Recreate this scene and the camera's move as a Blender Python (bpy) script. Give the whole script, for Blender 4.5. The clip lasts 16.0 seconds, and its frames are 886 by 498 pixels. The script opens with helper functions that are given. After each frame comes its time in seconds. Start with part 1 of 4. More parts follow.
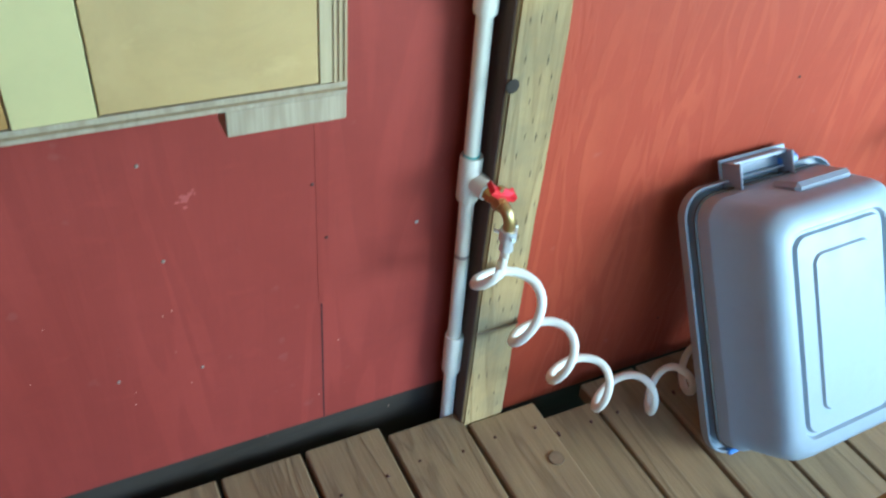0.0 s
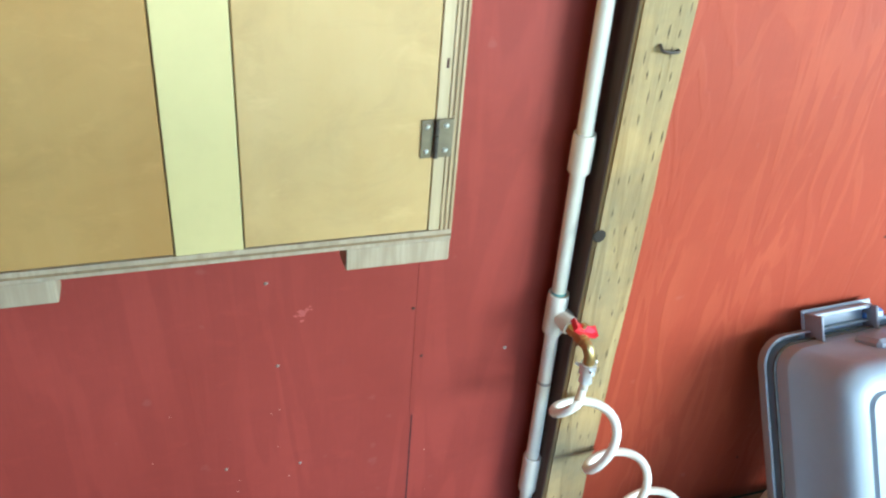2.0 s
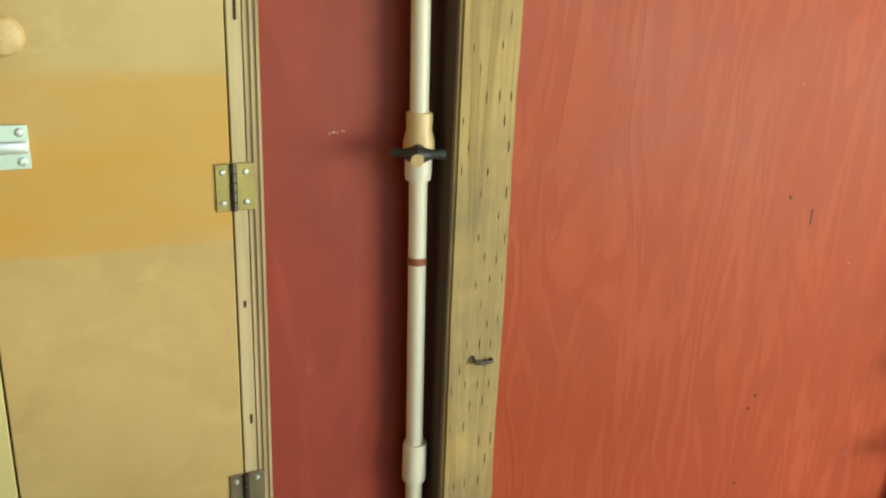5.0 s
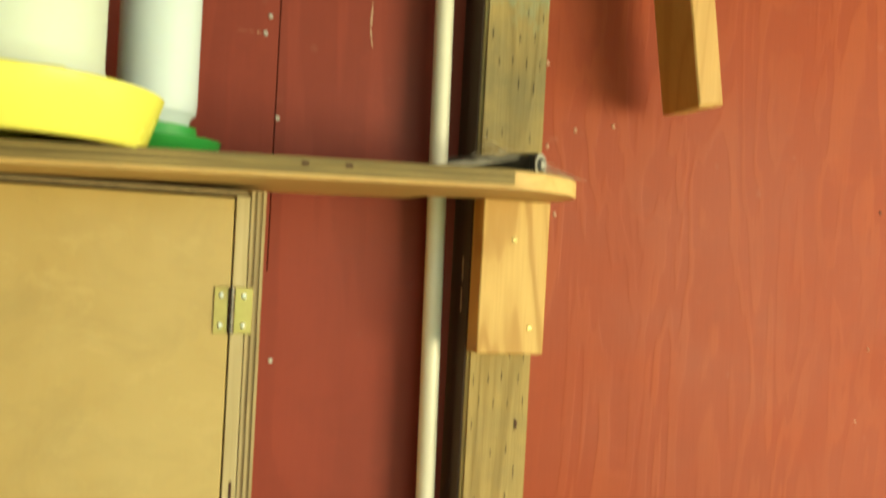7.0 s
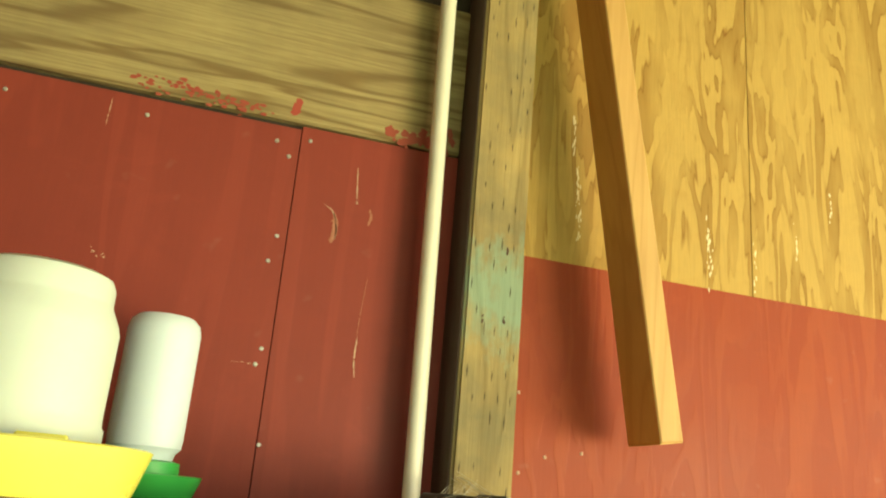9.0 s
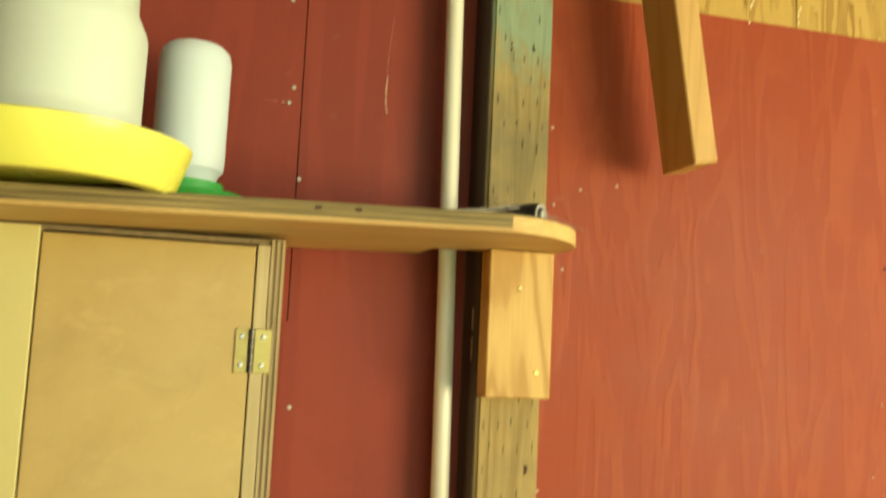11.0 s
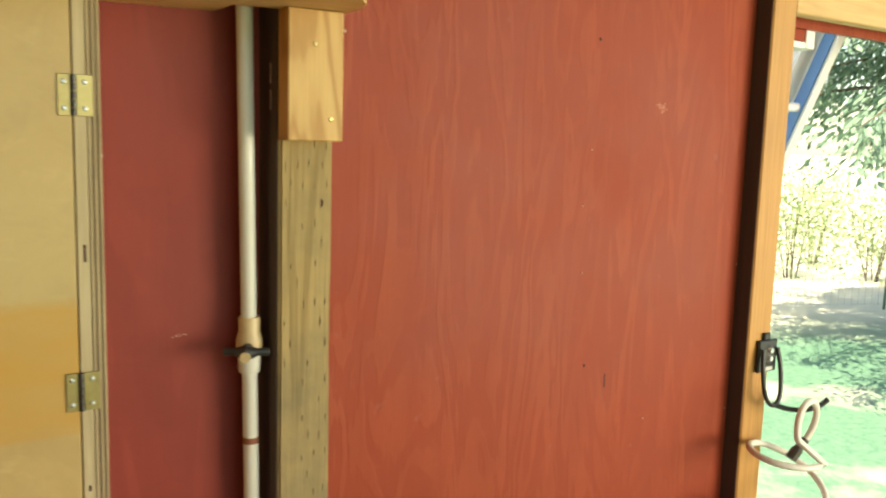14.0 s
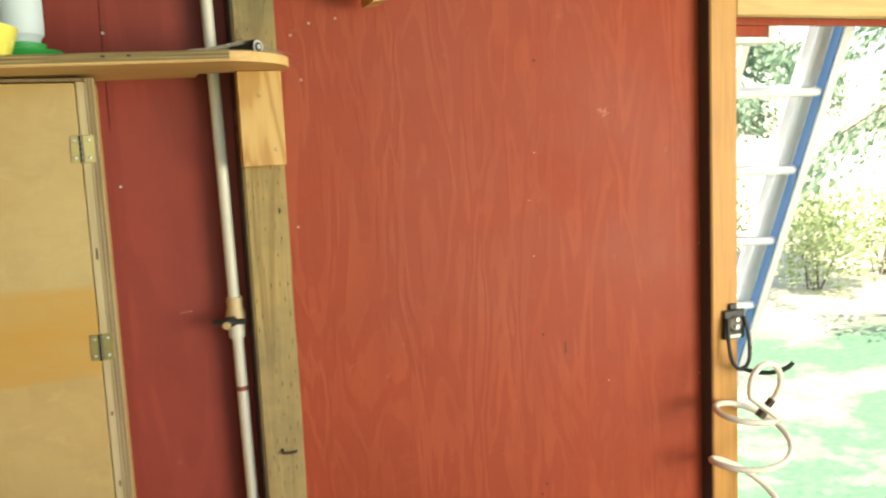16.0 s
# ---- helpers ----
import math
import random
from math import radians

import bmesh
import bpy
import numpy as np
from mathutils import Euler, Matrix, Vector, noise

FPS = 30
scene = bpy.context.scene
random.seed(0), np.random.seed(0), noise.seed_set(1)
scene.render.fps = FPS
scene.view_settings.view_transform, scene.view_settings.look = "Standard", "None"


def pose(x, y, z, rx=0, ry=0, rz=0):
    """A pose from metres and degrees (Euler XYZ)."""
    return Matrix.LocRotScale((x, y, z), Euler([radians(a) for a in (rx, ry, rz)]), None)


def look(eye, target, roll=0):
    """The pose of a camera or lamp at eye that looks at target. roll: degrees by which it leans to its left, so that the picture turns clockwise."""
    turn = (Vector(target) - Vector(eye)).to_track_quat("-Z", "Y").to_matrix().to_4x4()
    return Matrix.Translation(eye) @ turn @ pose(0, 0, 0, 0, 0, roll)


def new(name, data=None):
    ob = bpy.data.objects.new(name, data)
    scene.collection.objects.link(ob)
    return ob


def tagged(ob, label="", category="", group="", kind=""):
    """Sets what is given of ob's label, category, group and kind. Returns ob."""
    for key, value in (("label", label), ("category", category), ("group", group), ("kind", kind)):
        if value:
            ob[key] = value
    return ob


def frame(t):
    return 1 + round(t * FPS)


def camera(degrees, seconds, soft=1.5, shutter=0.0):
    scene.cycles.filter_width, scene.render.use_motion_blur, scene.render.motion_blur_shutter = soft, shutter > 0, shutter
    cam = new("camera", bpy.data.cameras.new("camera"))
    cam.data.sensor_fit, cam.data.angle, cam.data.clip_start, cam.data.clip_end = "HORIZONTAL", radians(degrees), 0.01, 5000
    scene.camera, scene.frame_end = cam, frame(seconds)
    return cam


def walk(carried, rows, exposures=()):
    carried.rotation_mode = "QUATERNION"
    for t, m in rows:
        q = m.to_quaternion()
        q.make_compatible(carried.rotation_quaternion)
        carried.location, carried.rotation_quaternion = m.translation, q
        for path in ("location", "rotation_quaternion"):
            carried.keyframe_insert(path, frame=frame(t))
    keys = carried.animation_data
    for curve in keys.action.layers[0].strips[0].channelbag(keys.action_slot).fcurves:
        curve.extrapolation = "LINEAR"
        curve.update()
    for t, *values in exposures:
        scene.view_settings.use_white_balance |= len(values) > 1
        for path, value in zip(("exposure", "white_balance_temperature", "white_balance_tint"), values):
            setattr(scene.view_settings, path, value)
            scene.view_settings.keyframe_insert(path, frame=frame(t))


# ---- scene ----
cam = camera(56.3, 16.0, soft=2.1, shutter=0.4)
PATH = [
    (0, (0.208, 0.113, 1.229), (0.976, 1.484, -0.008), 5.4),
    (0.5, (0.192, 0.127, 1.214), (0.897, 1.463, -0.097), 6.2),
    (1, (0.181, 0.131, 1.232), (0.862, 1.466, -0.092), 6.6),
    (1.5, (0.138, 0.091, 1.314), (0.751, 1.576, 0.123), 5.3),
    (2, (0.18, 0.038, 1.34), (0.768, 1.632, 0.283), 4.9),
    (2.5, (0.216, 0.021, 1.315), (0.89, 1.59, 0.276), 4.6),
    (3, (0.218, 0.006, 1.32), (0.958, 1.537, 0.267), 4.3),
    (3.5, (0.207, 0.014, 1.379), (0.983, 1.571, 0.392), 3.6),
    (4, (0.203, 0.047, 1.461), (1.076, 1.648, 0.64), 3.0),
    (4.2, (0.220, 0.061, 1.477), (1.142, 1.670, 0.727), 3.3),
    (6.3, (0.406, 0.067, 1.626), (1.035, 1.919, 1.210), 2.8),
    (6.5, (0.423, 0.043, 1.674), (1.044, 1.916, 1.35), 3.1),
    (7, (0.437, -0.009, 1.746), (1.009, 1.907, 1.734), 3.1),
    (7.5, (0.425, -0.026, 1.801), (0.947, 1.888, 2.052), 3.6),
    (8, (0.415, -0.055, 1.833), (0.924, 1.835, 2.243), 4.4),
    (8.2, (0.411, -0.071, 1.845), (0.938, 1.803, 2.302), 4.7),
    (9.25, (0.42, -0.085, 1.826), (0.975, 1.770, 2.440), 4.9),
    (10.3, (0.433, -0.081, 1.771), (1.002, 1.766, 2.286), 4.7),
    (10.5, (0.437, -0.080, 1.764), (0.997, 1.796, 2.171), 4.5),
    (11, (0.455, -0.074, 1.691), (0.933, 1.857, 1.898), 2.7),
    (11.5, (0.38, -0.095, 1.652), (0.829, 1.854, 1.69), 1.4),
    (12, (0.219, -0.092, 1.664), (0.842, 1.807, 1.595), 1.4),
    (12.5, (0.175, -0.139, 1.666), (0.927, 1.709, 1.529), 3.6),
    (13, (0.172, -0.274, 1.671), (1.094, 1.49, 1.476), 2.9),
    (13.5, (0.196, -0.229, 1.648), (1.266, 1.447, 1.424), 2.9),
    (14, (0.305, -0.202, 1.621), (1.381, 1.464, 1.362), 1.7),
    (14.5, (0.462, -0.271, 1.601), (1.463, 1.443, 1.357), -0.3),
    (15, (0.534, -0.331, 1.607), (1.51, 1.398, 1.366), 0.4),
    (15.5, (0.552, -0.638, 1.631), (1.386, 1.166, 1.408), -0.9),
    (16, (0.56, -0.765, 1.635), (1.246, 1.098, 1.392), -2.7),
]
EXPOSURES = [(0, 2.38, 4790, -8), (0.5, 2.76, 4740, -8), (1, 2.92, 4790, -8), (1.5, 2.97, 4790, -7), (2, 2.66, 5300, -3), (2.5, 2.36, 5400, -3), (3.5, 2.46, 5500, -3), (4.2, 2.16, 6000, -3), (6.5, 1.62, 10600, 1), (7, 1.81, 10900, -2), (7.5, 1.97, 10900, -2), (8.2, 2.05, 10900, -2), (10.3, 1.99, 10900, -2), (11, 1.79, 11500, 0), (12, 1.7, 11200, 0), (12.5, 1.49, 11000, 0), (13.5, 1.55, 8750, 2), (14, 1.5, 8450, 6), (14.5, 1.67, 8050, 8), (16, 1.65, 8050, 9)]
walk(cam, [(t, look(eye, target, roll)) for t, eye, target, roll in PATH], EXPOSURES)

# ---- sky, sun and daylight through the open side ----
world = bpy.data.worlds.new("sky")
scene.world = world
world.use_nodes = True
wt = world.node_tree
sky = wt.nodes.new("ShaderNodeTexSky")
sky.sky_type, sky.sun_disc = "NISHITA", False
SUN_ELEVATION, SUN_AZIMUTH = 62.0, 246.0
sky.sun_elevation, sky.sun_rotation = radians(SUN_ELEVATION), radians(SUN_AZIMUTH)
wt.links.new(sky.outputs[0], wt.nodes["Background"].inputs[0])
wt.nodes["Background"].inputs[1].default_value = 0.15
sun = new("sun", bpy.data.lights.new("sun", "SUN"))
sun.data.energy, sun.data.angle, sun.data.color = 5.0, radians(0.5), (1.0, 0.95, 0.86)
s_dir = Vector((math.sin(radians(SUN_AZIMUTH)) * math.cos(radians(SUN_ELEVATION)), math.cos(radians(SUN_AZIMUTH)) * math.cos(radians(SUN_ELEVATION)), math.sin(radians(SUN_ELEVATION))))
sun.matrix_world = look(s_dir * 20, (0, 0, 0))
daylight = new("daylight_of_open_side", bpy.data.lights.new("daylight_of_open_side", "AREA"))
daylight.data.shape, daylight.data.size, daylight.data.size_y = "RECTANGLE", 1.9, 1.3
daylight.data.energy, daylight.data.color = 44.0, (1.0, 0.97, 0.9)
daylight.matrix_world = look((3.4, -2.0, 1.35), (0.7, 1.0, 1.5))

# ---- materials ----
def mat(name):
    m = bpy.data.materials.new(name)
    m.use_nodes = True
    return m, m.node_tree, m.node_tree.nodes["Principled BSDF"]


def node(nt, kind, links=(), **values):
    n = nt.nodes.new("ShaderNode" + kind)
    for key, value in values.items():
        n.inputs[key].default_value = value
    for key, source in links:
        nt.links.new(source, n.inputs[key])
    return n


def math_node(nt, op, a, b=0.0):
    n = nt.nodes.new("ShaderNodeMath")
    n.operation = op
    for i, v in enumerate((a, b)):
        if hasattr(v, "is_output"):
            nt.links.new(v, n.inputs[i])
        else:
            n.inputs[i].default_value = v
    if op == "MULTIPLY_ADD":
        n.inputs[2].default_value = 0.5
    return n.outputs[0]


def mix_rgb(nt, fac, a, b, blend="MIX"):
    n = nt.nodes.new("ShaderNodeMixRGB")
    n.blend_type = blend
    for i, v in enumerate((fac, a, b)):
        if hasattr(v, "is_output"):
            nt.links.new(v, n.inputs[i])
        elif i == 0:
            n.inputs[0].default_value = v
        else:
            n.inputs[i].default_value = (*v, 1)
    return n.outputs[0]


def ramp(nt, fac, stops):
    n = nt.nodes.new("ShaderNodeValToRGB")
    el = n.color_ramp.elements
    el[0].position, el[0].color = stops[0][0], (*[stops[0][1]] * 3, 1)
    el[1].position, el[1].color = stops[-1][0], (*[stops[-1][1]] * 3, 1)
    for p, v in stops[1:-1]:
        e = el.new(p)
        e.color = (v, v, v, 1)
    nt.links.new(fac, n.inputs[0])
    return n.outputs[0]


def coords(nt, scale=(1, 1, 1), by_object=True):
    """Object coordinates in metres, stretched, shifted from piece to piece."""
    tc = nt.nodes.new("ShaderNodeTexCoord")
    mp = node(nt, "Mapping", [("Vector", tc.outputs["Object"])], Scale=scale)
    if by_object:
        info = nt.nodes.new("ShaderNodeObjectInfo")
        comb = node(nt, "CombineXYZ")
        for i, k in enumerate((37.0, 61.0, 23.0)):
            nt.links.new(math_node(nt, "MULTIPLY", info.outputs["Random"], k), comb.inputs[i])
        nt.links.new(comb.outputs[0], mp.inputs["Location"])
    return mp.outputs[0]


def noise_node(nt, vec, scale, detail=4.0, rough=0.55, distortion=0.0):
    n = node(nt, "TexNoise", [("Vector", vec)], Scale=scale, Detail=detail, Roughness=rough, Distortion=distortion)
    return n.outputs["Fac"]


def bump(nt, bsdf, height, strength, distance):
    b = node(nt, "Bump", [("Height", height)], Strength=strength, Distance=distance)
    nt.links.new(b.outputs[0], bsdf.inputs["Normal"])


def stretched(axis, along, across):
    return tuple(along if a == axis else across for a in "XYZ")


def wood(name, light, dark, axis="Z", rough=0.75, figure=0.6, stain=0.35, stain_colour=(0.06, 0.05, 0.04), relief=0.35, patch=None, tall=0.07, rings_n=55.0, pin=0.45):
    """Sawn timber with long grain along an axis, blotches and raised grain."""
    m, nt, bsdf = mat(name)
    v = coords(nt, stretched(axis, tall, 1.0))
    warp = noise_node(nt, v, 9.0, 3.0, 0.5, 0.6)
    rings = math_node(nt, "SINE", math_node(nt, "MULTIPLY", warp, rings_n))
    rings = ramp(nt, math_node(nt, "MULTIPLY_ADD", rings, 0.5), [(0.0, 0.0), (0.75, 0.35), (1.0, 1.0)])
    fine = noise_node(nt, coords(nt, stretched(axis, 0.03, 1.0)), 240.0, 3.0, 0.7)
    blot = noise_node(nt, coords(nt), 5.0, 6.0, 0.6)
    c = mix_rgb(nt, math_node(nt, "MULTIPLY", rings, figure), light, dark)
    c = mix_rgb(nt, ramp(nt, fine, [(0.35, pin), (0.65, 0.0)]), c, dark)
    c = mix_rgb(nt, math_node(nt, "MULTIPLY", ramp(nt, blot, [(0.42, 0.0), (0.72, 1.0)]), stain), c, stain_colour)
    if patch:
        # an old coloured stain about one height
        z0, half, tint = patch
        sep = node(nt, "SeparateXYZ", [("Vector", nt.nodes.new("ShaderNodeTexCoord").outputs["Object"])])
        near = math_node(nt, "SUBTRACT", 1.0, math_node(nt, "MULTIPLY", math_node(nt, "ABSOLUTE", math_node(nt, "SUBTRACT", sep.outputs["Z"], z0)), 1.0 / half))
        mask = math_node(nt, "ADD", near, math_node(nt, "MULTIPLY", noise_node(nt, coords(nt, (1, 1, 0.5)), 38.0, 6.0, 0.65), 1.6))
        c = mix_rgb(nt, ramp(nt, math_node(nt, "MULTIPLY", mask, 0.5), [(0.62, 0.0), (0.85, 0.8)]), c, tint)
    nt.links.new(c, bsdf.inputs["Base Color"])
    bsdf.inputs["Roughness"].default_value = rough
    bump(nt, bsdf, mix_rgb(nt, 0.5, fine, rings), relief, 0.002)
    return m


def plywood(name, light, dark, strength, scale=1.0, rough=0.6, relief=0.25, pores=0.16, spots=0.0, spot_colour=(0.6, 0.5, 0.45), second=None, sheen=0.5, count=42.0, band=None, mottle=0.0, tall=0.13, crisp=False):
    """Rotary-cut plywood: tall flame figure, fine pores, stains."""
    m, nt, bsdf = mat(name)
    v = coords(nt, (1.0, 1.0, tall))
    big = noise_node(nt, v, 8.0 * scale, 3.5, 0.5, 0.5)
    lines = math_node(nt, "SINE", math_node(nt, "MULTIPLY", big, count))
    lines = ramp(nt, math_node(nt, "MULTIPLY_ADD", lines, 0.5), [(0.36, 0.0), (0.5, 0.55), (0.56, 1.0), (0.62, 0.62), (1.0, 0.5)] if crisp else [(0.0, 0.0), (0.45, 0.15), (0.8, 1.0)])
    gate = ramp(nt, noise_node(nt, coords(nt, (1, 1, 0.2)), 9.0 * scale, 3.0), [(0.38, 0.15), (0.6, 1.0)])
    fine = noise_node(nt, coords(nt, (1, 1, 0.05)), 300.0, 3.0, 0.7)
    blot = noise_node(nt, coords(nt), 2.2, 6.0, 0.6)
    c = mix_rgb(nt, math_node(nt, "MULTIPLY", math_node(nt, "MULTIPLY", lines, gate), strength), dark, light)
    c = mix_rgb(nt, ramp(nt, fine, [(0.36, pores), (0.6, 0.0)]), c, tuple(x * 0.45 for x in dark))
    if second:
        c = mix_rgb(nt, ramp(nt, blot, [(0.4, 0.0), (0.68, 0.75)]), c, second)
    else:
        c = mix_rgb(nt, ramp(nt, blot, [(0.35, 0.22), (0.65, 0.0)]), c, tuple(x * 0.6 for x in dark))
    if spots:
        s = noise_node(nt, coords(nt), 26.0, 2.0, 0.4)
        c = mix_rgb(nt, ramp(nt, s, [(0.72, 0.0), (0.78, spots)]), c, spot_colour)
    if mottle:
        m1 = noise_node(nt, coords(nt, (0.9, 1, 1.2)), 11.0, 6.0, 0.65, 0.8)
        m2 = noise_node(nt, coords(nt, (0.8, 1, 1.5)), 20.0, 4.0, 0.6, 0.4)
        c = mix_rgb(nt, ramp(nt, m1, [(0.45, 0.0), (0.72, mottle)]), c, tuple(x * 0.5 for x in dark))
        c = mix_rgb(nt, ramp(nt, m2, [(0.58, 0.0), (0.74, mottle * 0.8)]), c, tuple(min(1, x * 1.35) for x in light))
    if band:
        # an uneven band of darker varnish between two heights
        z0, z1, stain = band
        sep = node(nt, "SeparateXYZ", [("Vector", nt.nodes.new("ShaderNodeTexCoord").outputs["Object"])])
        wob = noise_node(nt, coords(nt, (1, 1, 2.5)), 7.0, 5.0, 0.6)
        z = math_node(nt, "ADD", sep.outputs["Z"], math_node(nt, "MULTIPLY", wob, 0.02))
        low = ramp(nt, math_node(nt, "MULTIPLY", math_node(nt, "SUBTRACT", z, z0), 60.0), [(0.1, 0.0), (0.5, 1.0)])
        high = ramp(nt, math_node(nt, "MULTIPLY", math_node(nt, "SUBTRACT", z1, z), 30.0), [(0.0, 0.0), (0.6, 1.0)])
        patch = ramp(nt, noise_node(nt, coords(nt, (0.5, 1, 1.6)), 9.0, 4.0), [(0.3, 0.45), (0.6, 0.95)])
        c = mix_rgb(nt, math_node(nt, "MULTIPLY", math_node(nt, "MULTIPLY", low, high), patch), c, stain)
    nt.links.new(c, bsdf.inputs["Base Color"])
    bsdf.inputs["Specular IOR Level"].default_value = sheen
    nt.links.new(ramp(nt, blot, [(0.3, rough - 0.1), (0.7, rough + 0.12)]), bsdf.inputs["Roughness"])
    bump(nt, bsdf, mix_rgb(nt, 0.35, lines, fine), relief, 0.0016)
    return m


def plain(name, colour, rough=0.5, metal=0.0, vary=0.12, scale=30.0, relief=0.05, dirt=0.0, dirt_colour=(0.12, 0.09, 0.06), transmit=0.0, sub=0.0):
    """Paint, plastic or metal with faint mottling, scuffs and dirt."""
    m, nt, bsdf = mat(name)
    v = coords(nt)
    n1 = noise_node(nt, v, scale, 5.0, 0.6)
    n2 = noise_node(nt, v, scale * 0.17, 4.0, 0.6)
    c = mix_rgb(nt, ramp(nt, n1, [(0.3, vary), (0.7, 0.0)]), colour, tuple(x * 0.6 for x in colour))
    if dirt:
        c = mix_rgb(nt, ramp(nt, n2, [(0.48, 0.0), (0.75, dirt)]), c, dirt_colour)
    nt.links.new(c, bsdf.inputs["Base Color"])
    nt.links.new(ramp(nt, n2, [(0.3, max(rough - 0.08, 0.03)), (0.7, min(rough + 0.12, 1))]), bsdf.inputs["Roughness"])
    bsdf.inputs["Metallic"].default_value = metal
    bsdf.inputs["Transmission Weight"].default_value = transmit
    if sub:
        bsdf.inputs["Subsurface Weight"].default_value = sub
        bsdf.inputs["Subsurface Radius"].default_value = (0.02, 0.02, 0.015)
    bump(nt, bsdf, n1, relief, 0.001)
    return m


RED = plywood("red_painted_plywood", (0.395, 0.077, 0.031), (0.315, 0.048, 0.020), 0.58, scale=1.3, rough=0.55, relief=0.35, pores=0.08, spots=0.05, sheen=0.25, count=44.0, mottle=0.10, tall=0.19)
# Same paint as RED, but darker: the left wall's shade is in this colour.
RED_SMOOTH_SHADED = plywood("red_painted_smooth_plywood_shaded", (0.305, 0.051, 0.037), (0.248, 0.040, 0.029), 0.6, scale=0.9, rough=0.55, relief=0.12, pores=0.06, spots=0.04, sheen=0.25, mottle=0.12)
RAW_PLY = plywood("raw_plywood", (0.20, 0.075, 0.014), (0.53, 0.335, 0.115), 1.0, scale=1.9, rough=0.75, relief=0.3, pores=0.22, sheen=0.2, count=40.0, mottle=0.16, tall=0.16, crisp=True)
DOOR_BAND = (0.455, 0.640, (0.55, 0.30, 0.065))
BIRCH = plywood("varnished_birch_plywood", (0.59, 0.44, 0.215), (0.545, 0.39, 0.175), 0.3, scale=0.7, rough=0.42, relief=0.05, pores=0.02, mottle=0.22, second=(0.47, 0.30, 0.10), sheen=0.35)
BIRCH_RIGHT = plywood("varnished_birch_door", (0.59, 0.44, 0.215), (0.545, 0.39, 0.175), 0.3, scale=0.7, rough=0.38, relief=0.05, pores=0.02, mottle=0.24, second=(0.47, 0.30, 0.10), sheen=0.4, band=DOOR_BAND)
BIRCH_LEFT = plywood("darker_birch_door", (0.47, 0.305, 0.115), (0.43, 0.265, 0.09), 0.3, scale=0.7, rough=0.38, relief=0.05, pores=0.02, mottle=0.24, second=(0.37, 0.20, 0.055), sheen=0.4, band=DOOR_BAND)
PLY_EDGE_LIGHT = wood("plywood_edge_light", (0.52, 0.40, 0.23), (0.30, 0.21, 0.11), "Z", 0.8, 0.5, 0.3)
PLY_EDGE_DARK = wood("plywood_edge_dark", (0.30, 0.21, 0.11), (0.16, 0.11, 0.06), "Z", 0.85, 0.5, 0.3)
FACE_STRIP = wood("pale_face_strip", (0.57, 0.46, 0.27), (0.42, 0.32, 0.17), "Z", 0.7, 0.4, 0.35, (0.30, 0.24, 0.15), 0.2)
SHELF_PLY = wood("shelf_plywood_edge", (0.31, 0.225, 0.10), (0.14, 0.095, 0.043), "X", 0.85, 0.5, 0.6)
PLY_RAW_EDGE = wood("raw_ply_layer", (0.40, 0.30, 0.14), (0.19, 0.13, 0.055), "X", 0.85, 0.5, 0.7, (0.12, 0.09, 0.05))
PINE = wood("fresh_pine", (0.68, 0.43, 0.16), (0.44, 0.22, 0.055), "Z", 0.6, 0.85, 0.15, (0.3, 0.16, 0.06), 0.2, tall=0.2, rings_n=40.0, pin=0.2)
FIR = wood("pale_fir", (0.60, 0.35, 0.135), (0.46, 0.24, 0.075), "Z", 0.6, 0.5, 0.15, (0.25, 0.13, 0.05), 0.2, pin=0.25)
PINE_X = wood("fresh_pine_lengthwise", (0.70, 0.46, 0.20), (0.55, 0.31, 0.11), "X", 0.6, 0.5, 0.22, (0.34, 0.20, 0.09), 0.2)
CEDAR = wood("orange_stained_fir", (0.56, 0.28, 0.07), (0.42, 0.18, 0.04), "Z", 0.55, 0.5, 0.15, (0.2, 0.09, 0.03), 0.2)
OLD_POST = wood("weathered_treated_timber", (0.43, 0.305, 0.13), (0.27, 0.175, 0.065), "Z", 0.85, 0.7, 0.95, (0.15, 0.13, 0.075), 0.9, (2.33, 0.17, (0.22, 0.33, 0.24)), tall=0.09, rings_n=44.0, pin=0.35)
OLD_BEAM = wood("rough_sawn_beam", (0.40, 0.31, 0.15), (0.17, 0.10, 0.04), "X", 0.9, 0.85, 0.5, (0.12, 0.09, 0.05), 0.6)
GREY_BLOCK = wood("grey_weathered_wood", (0.47, 0.39, 0.27), (0.29, 0.22, 0.14), "Z", 0.85, 0.5, 0.45, (0.22, 0.18, 0.12), 0.4)
DECK = wood("deck_boards", (0.30, 0.20, 0.092), (0.15, 0.093, 0.042), "Y", 0.85, 0.6, 0.6, (0.19, 0.125, 0.065), 0.8, tall=0.13, rings_n=44.0, pin=0.4)
DARK_WOOD = wood("dark_timber", (0.034, 0.023, 0.012), (0.016, 0.011, 0.006), "X", 0.9, 0.4, 0.3)
# Near-black brown that paints the shade on the posts' left sides.
POST_SHADE = wood("post_side_shade", (0.075, 0.045, 0.032), (0.05, 0.03, 0.022), "Z", 0.8, 0.3, 0.3)
RAIL_WOOD = wood("tan_handrail", (0.235, 0.155, 0.05), (0.17, 0.105, 0.033), "X", 0.7, 0.35, 0.35, (0.27, 0.18, 0.07), 0.15, tall=0.15, rings_n=20.0, pin=0.15)
CREAM = plain("cream_paint", (0.63, 0.535, 0.245), 0.42, vary=0.06, scale=60, relief=0.08, dirt=0.08)
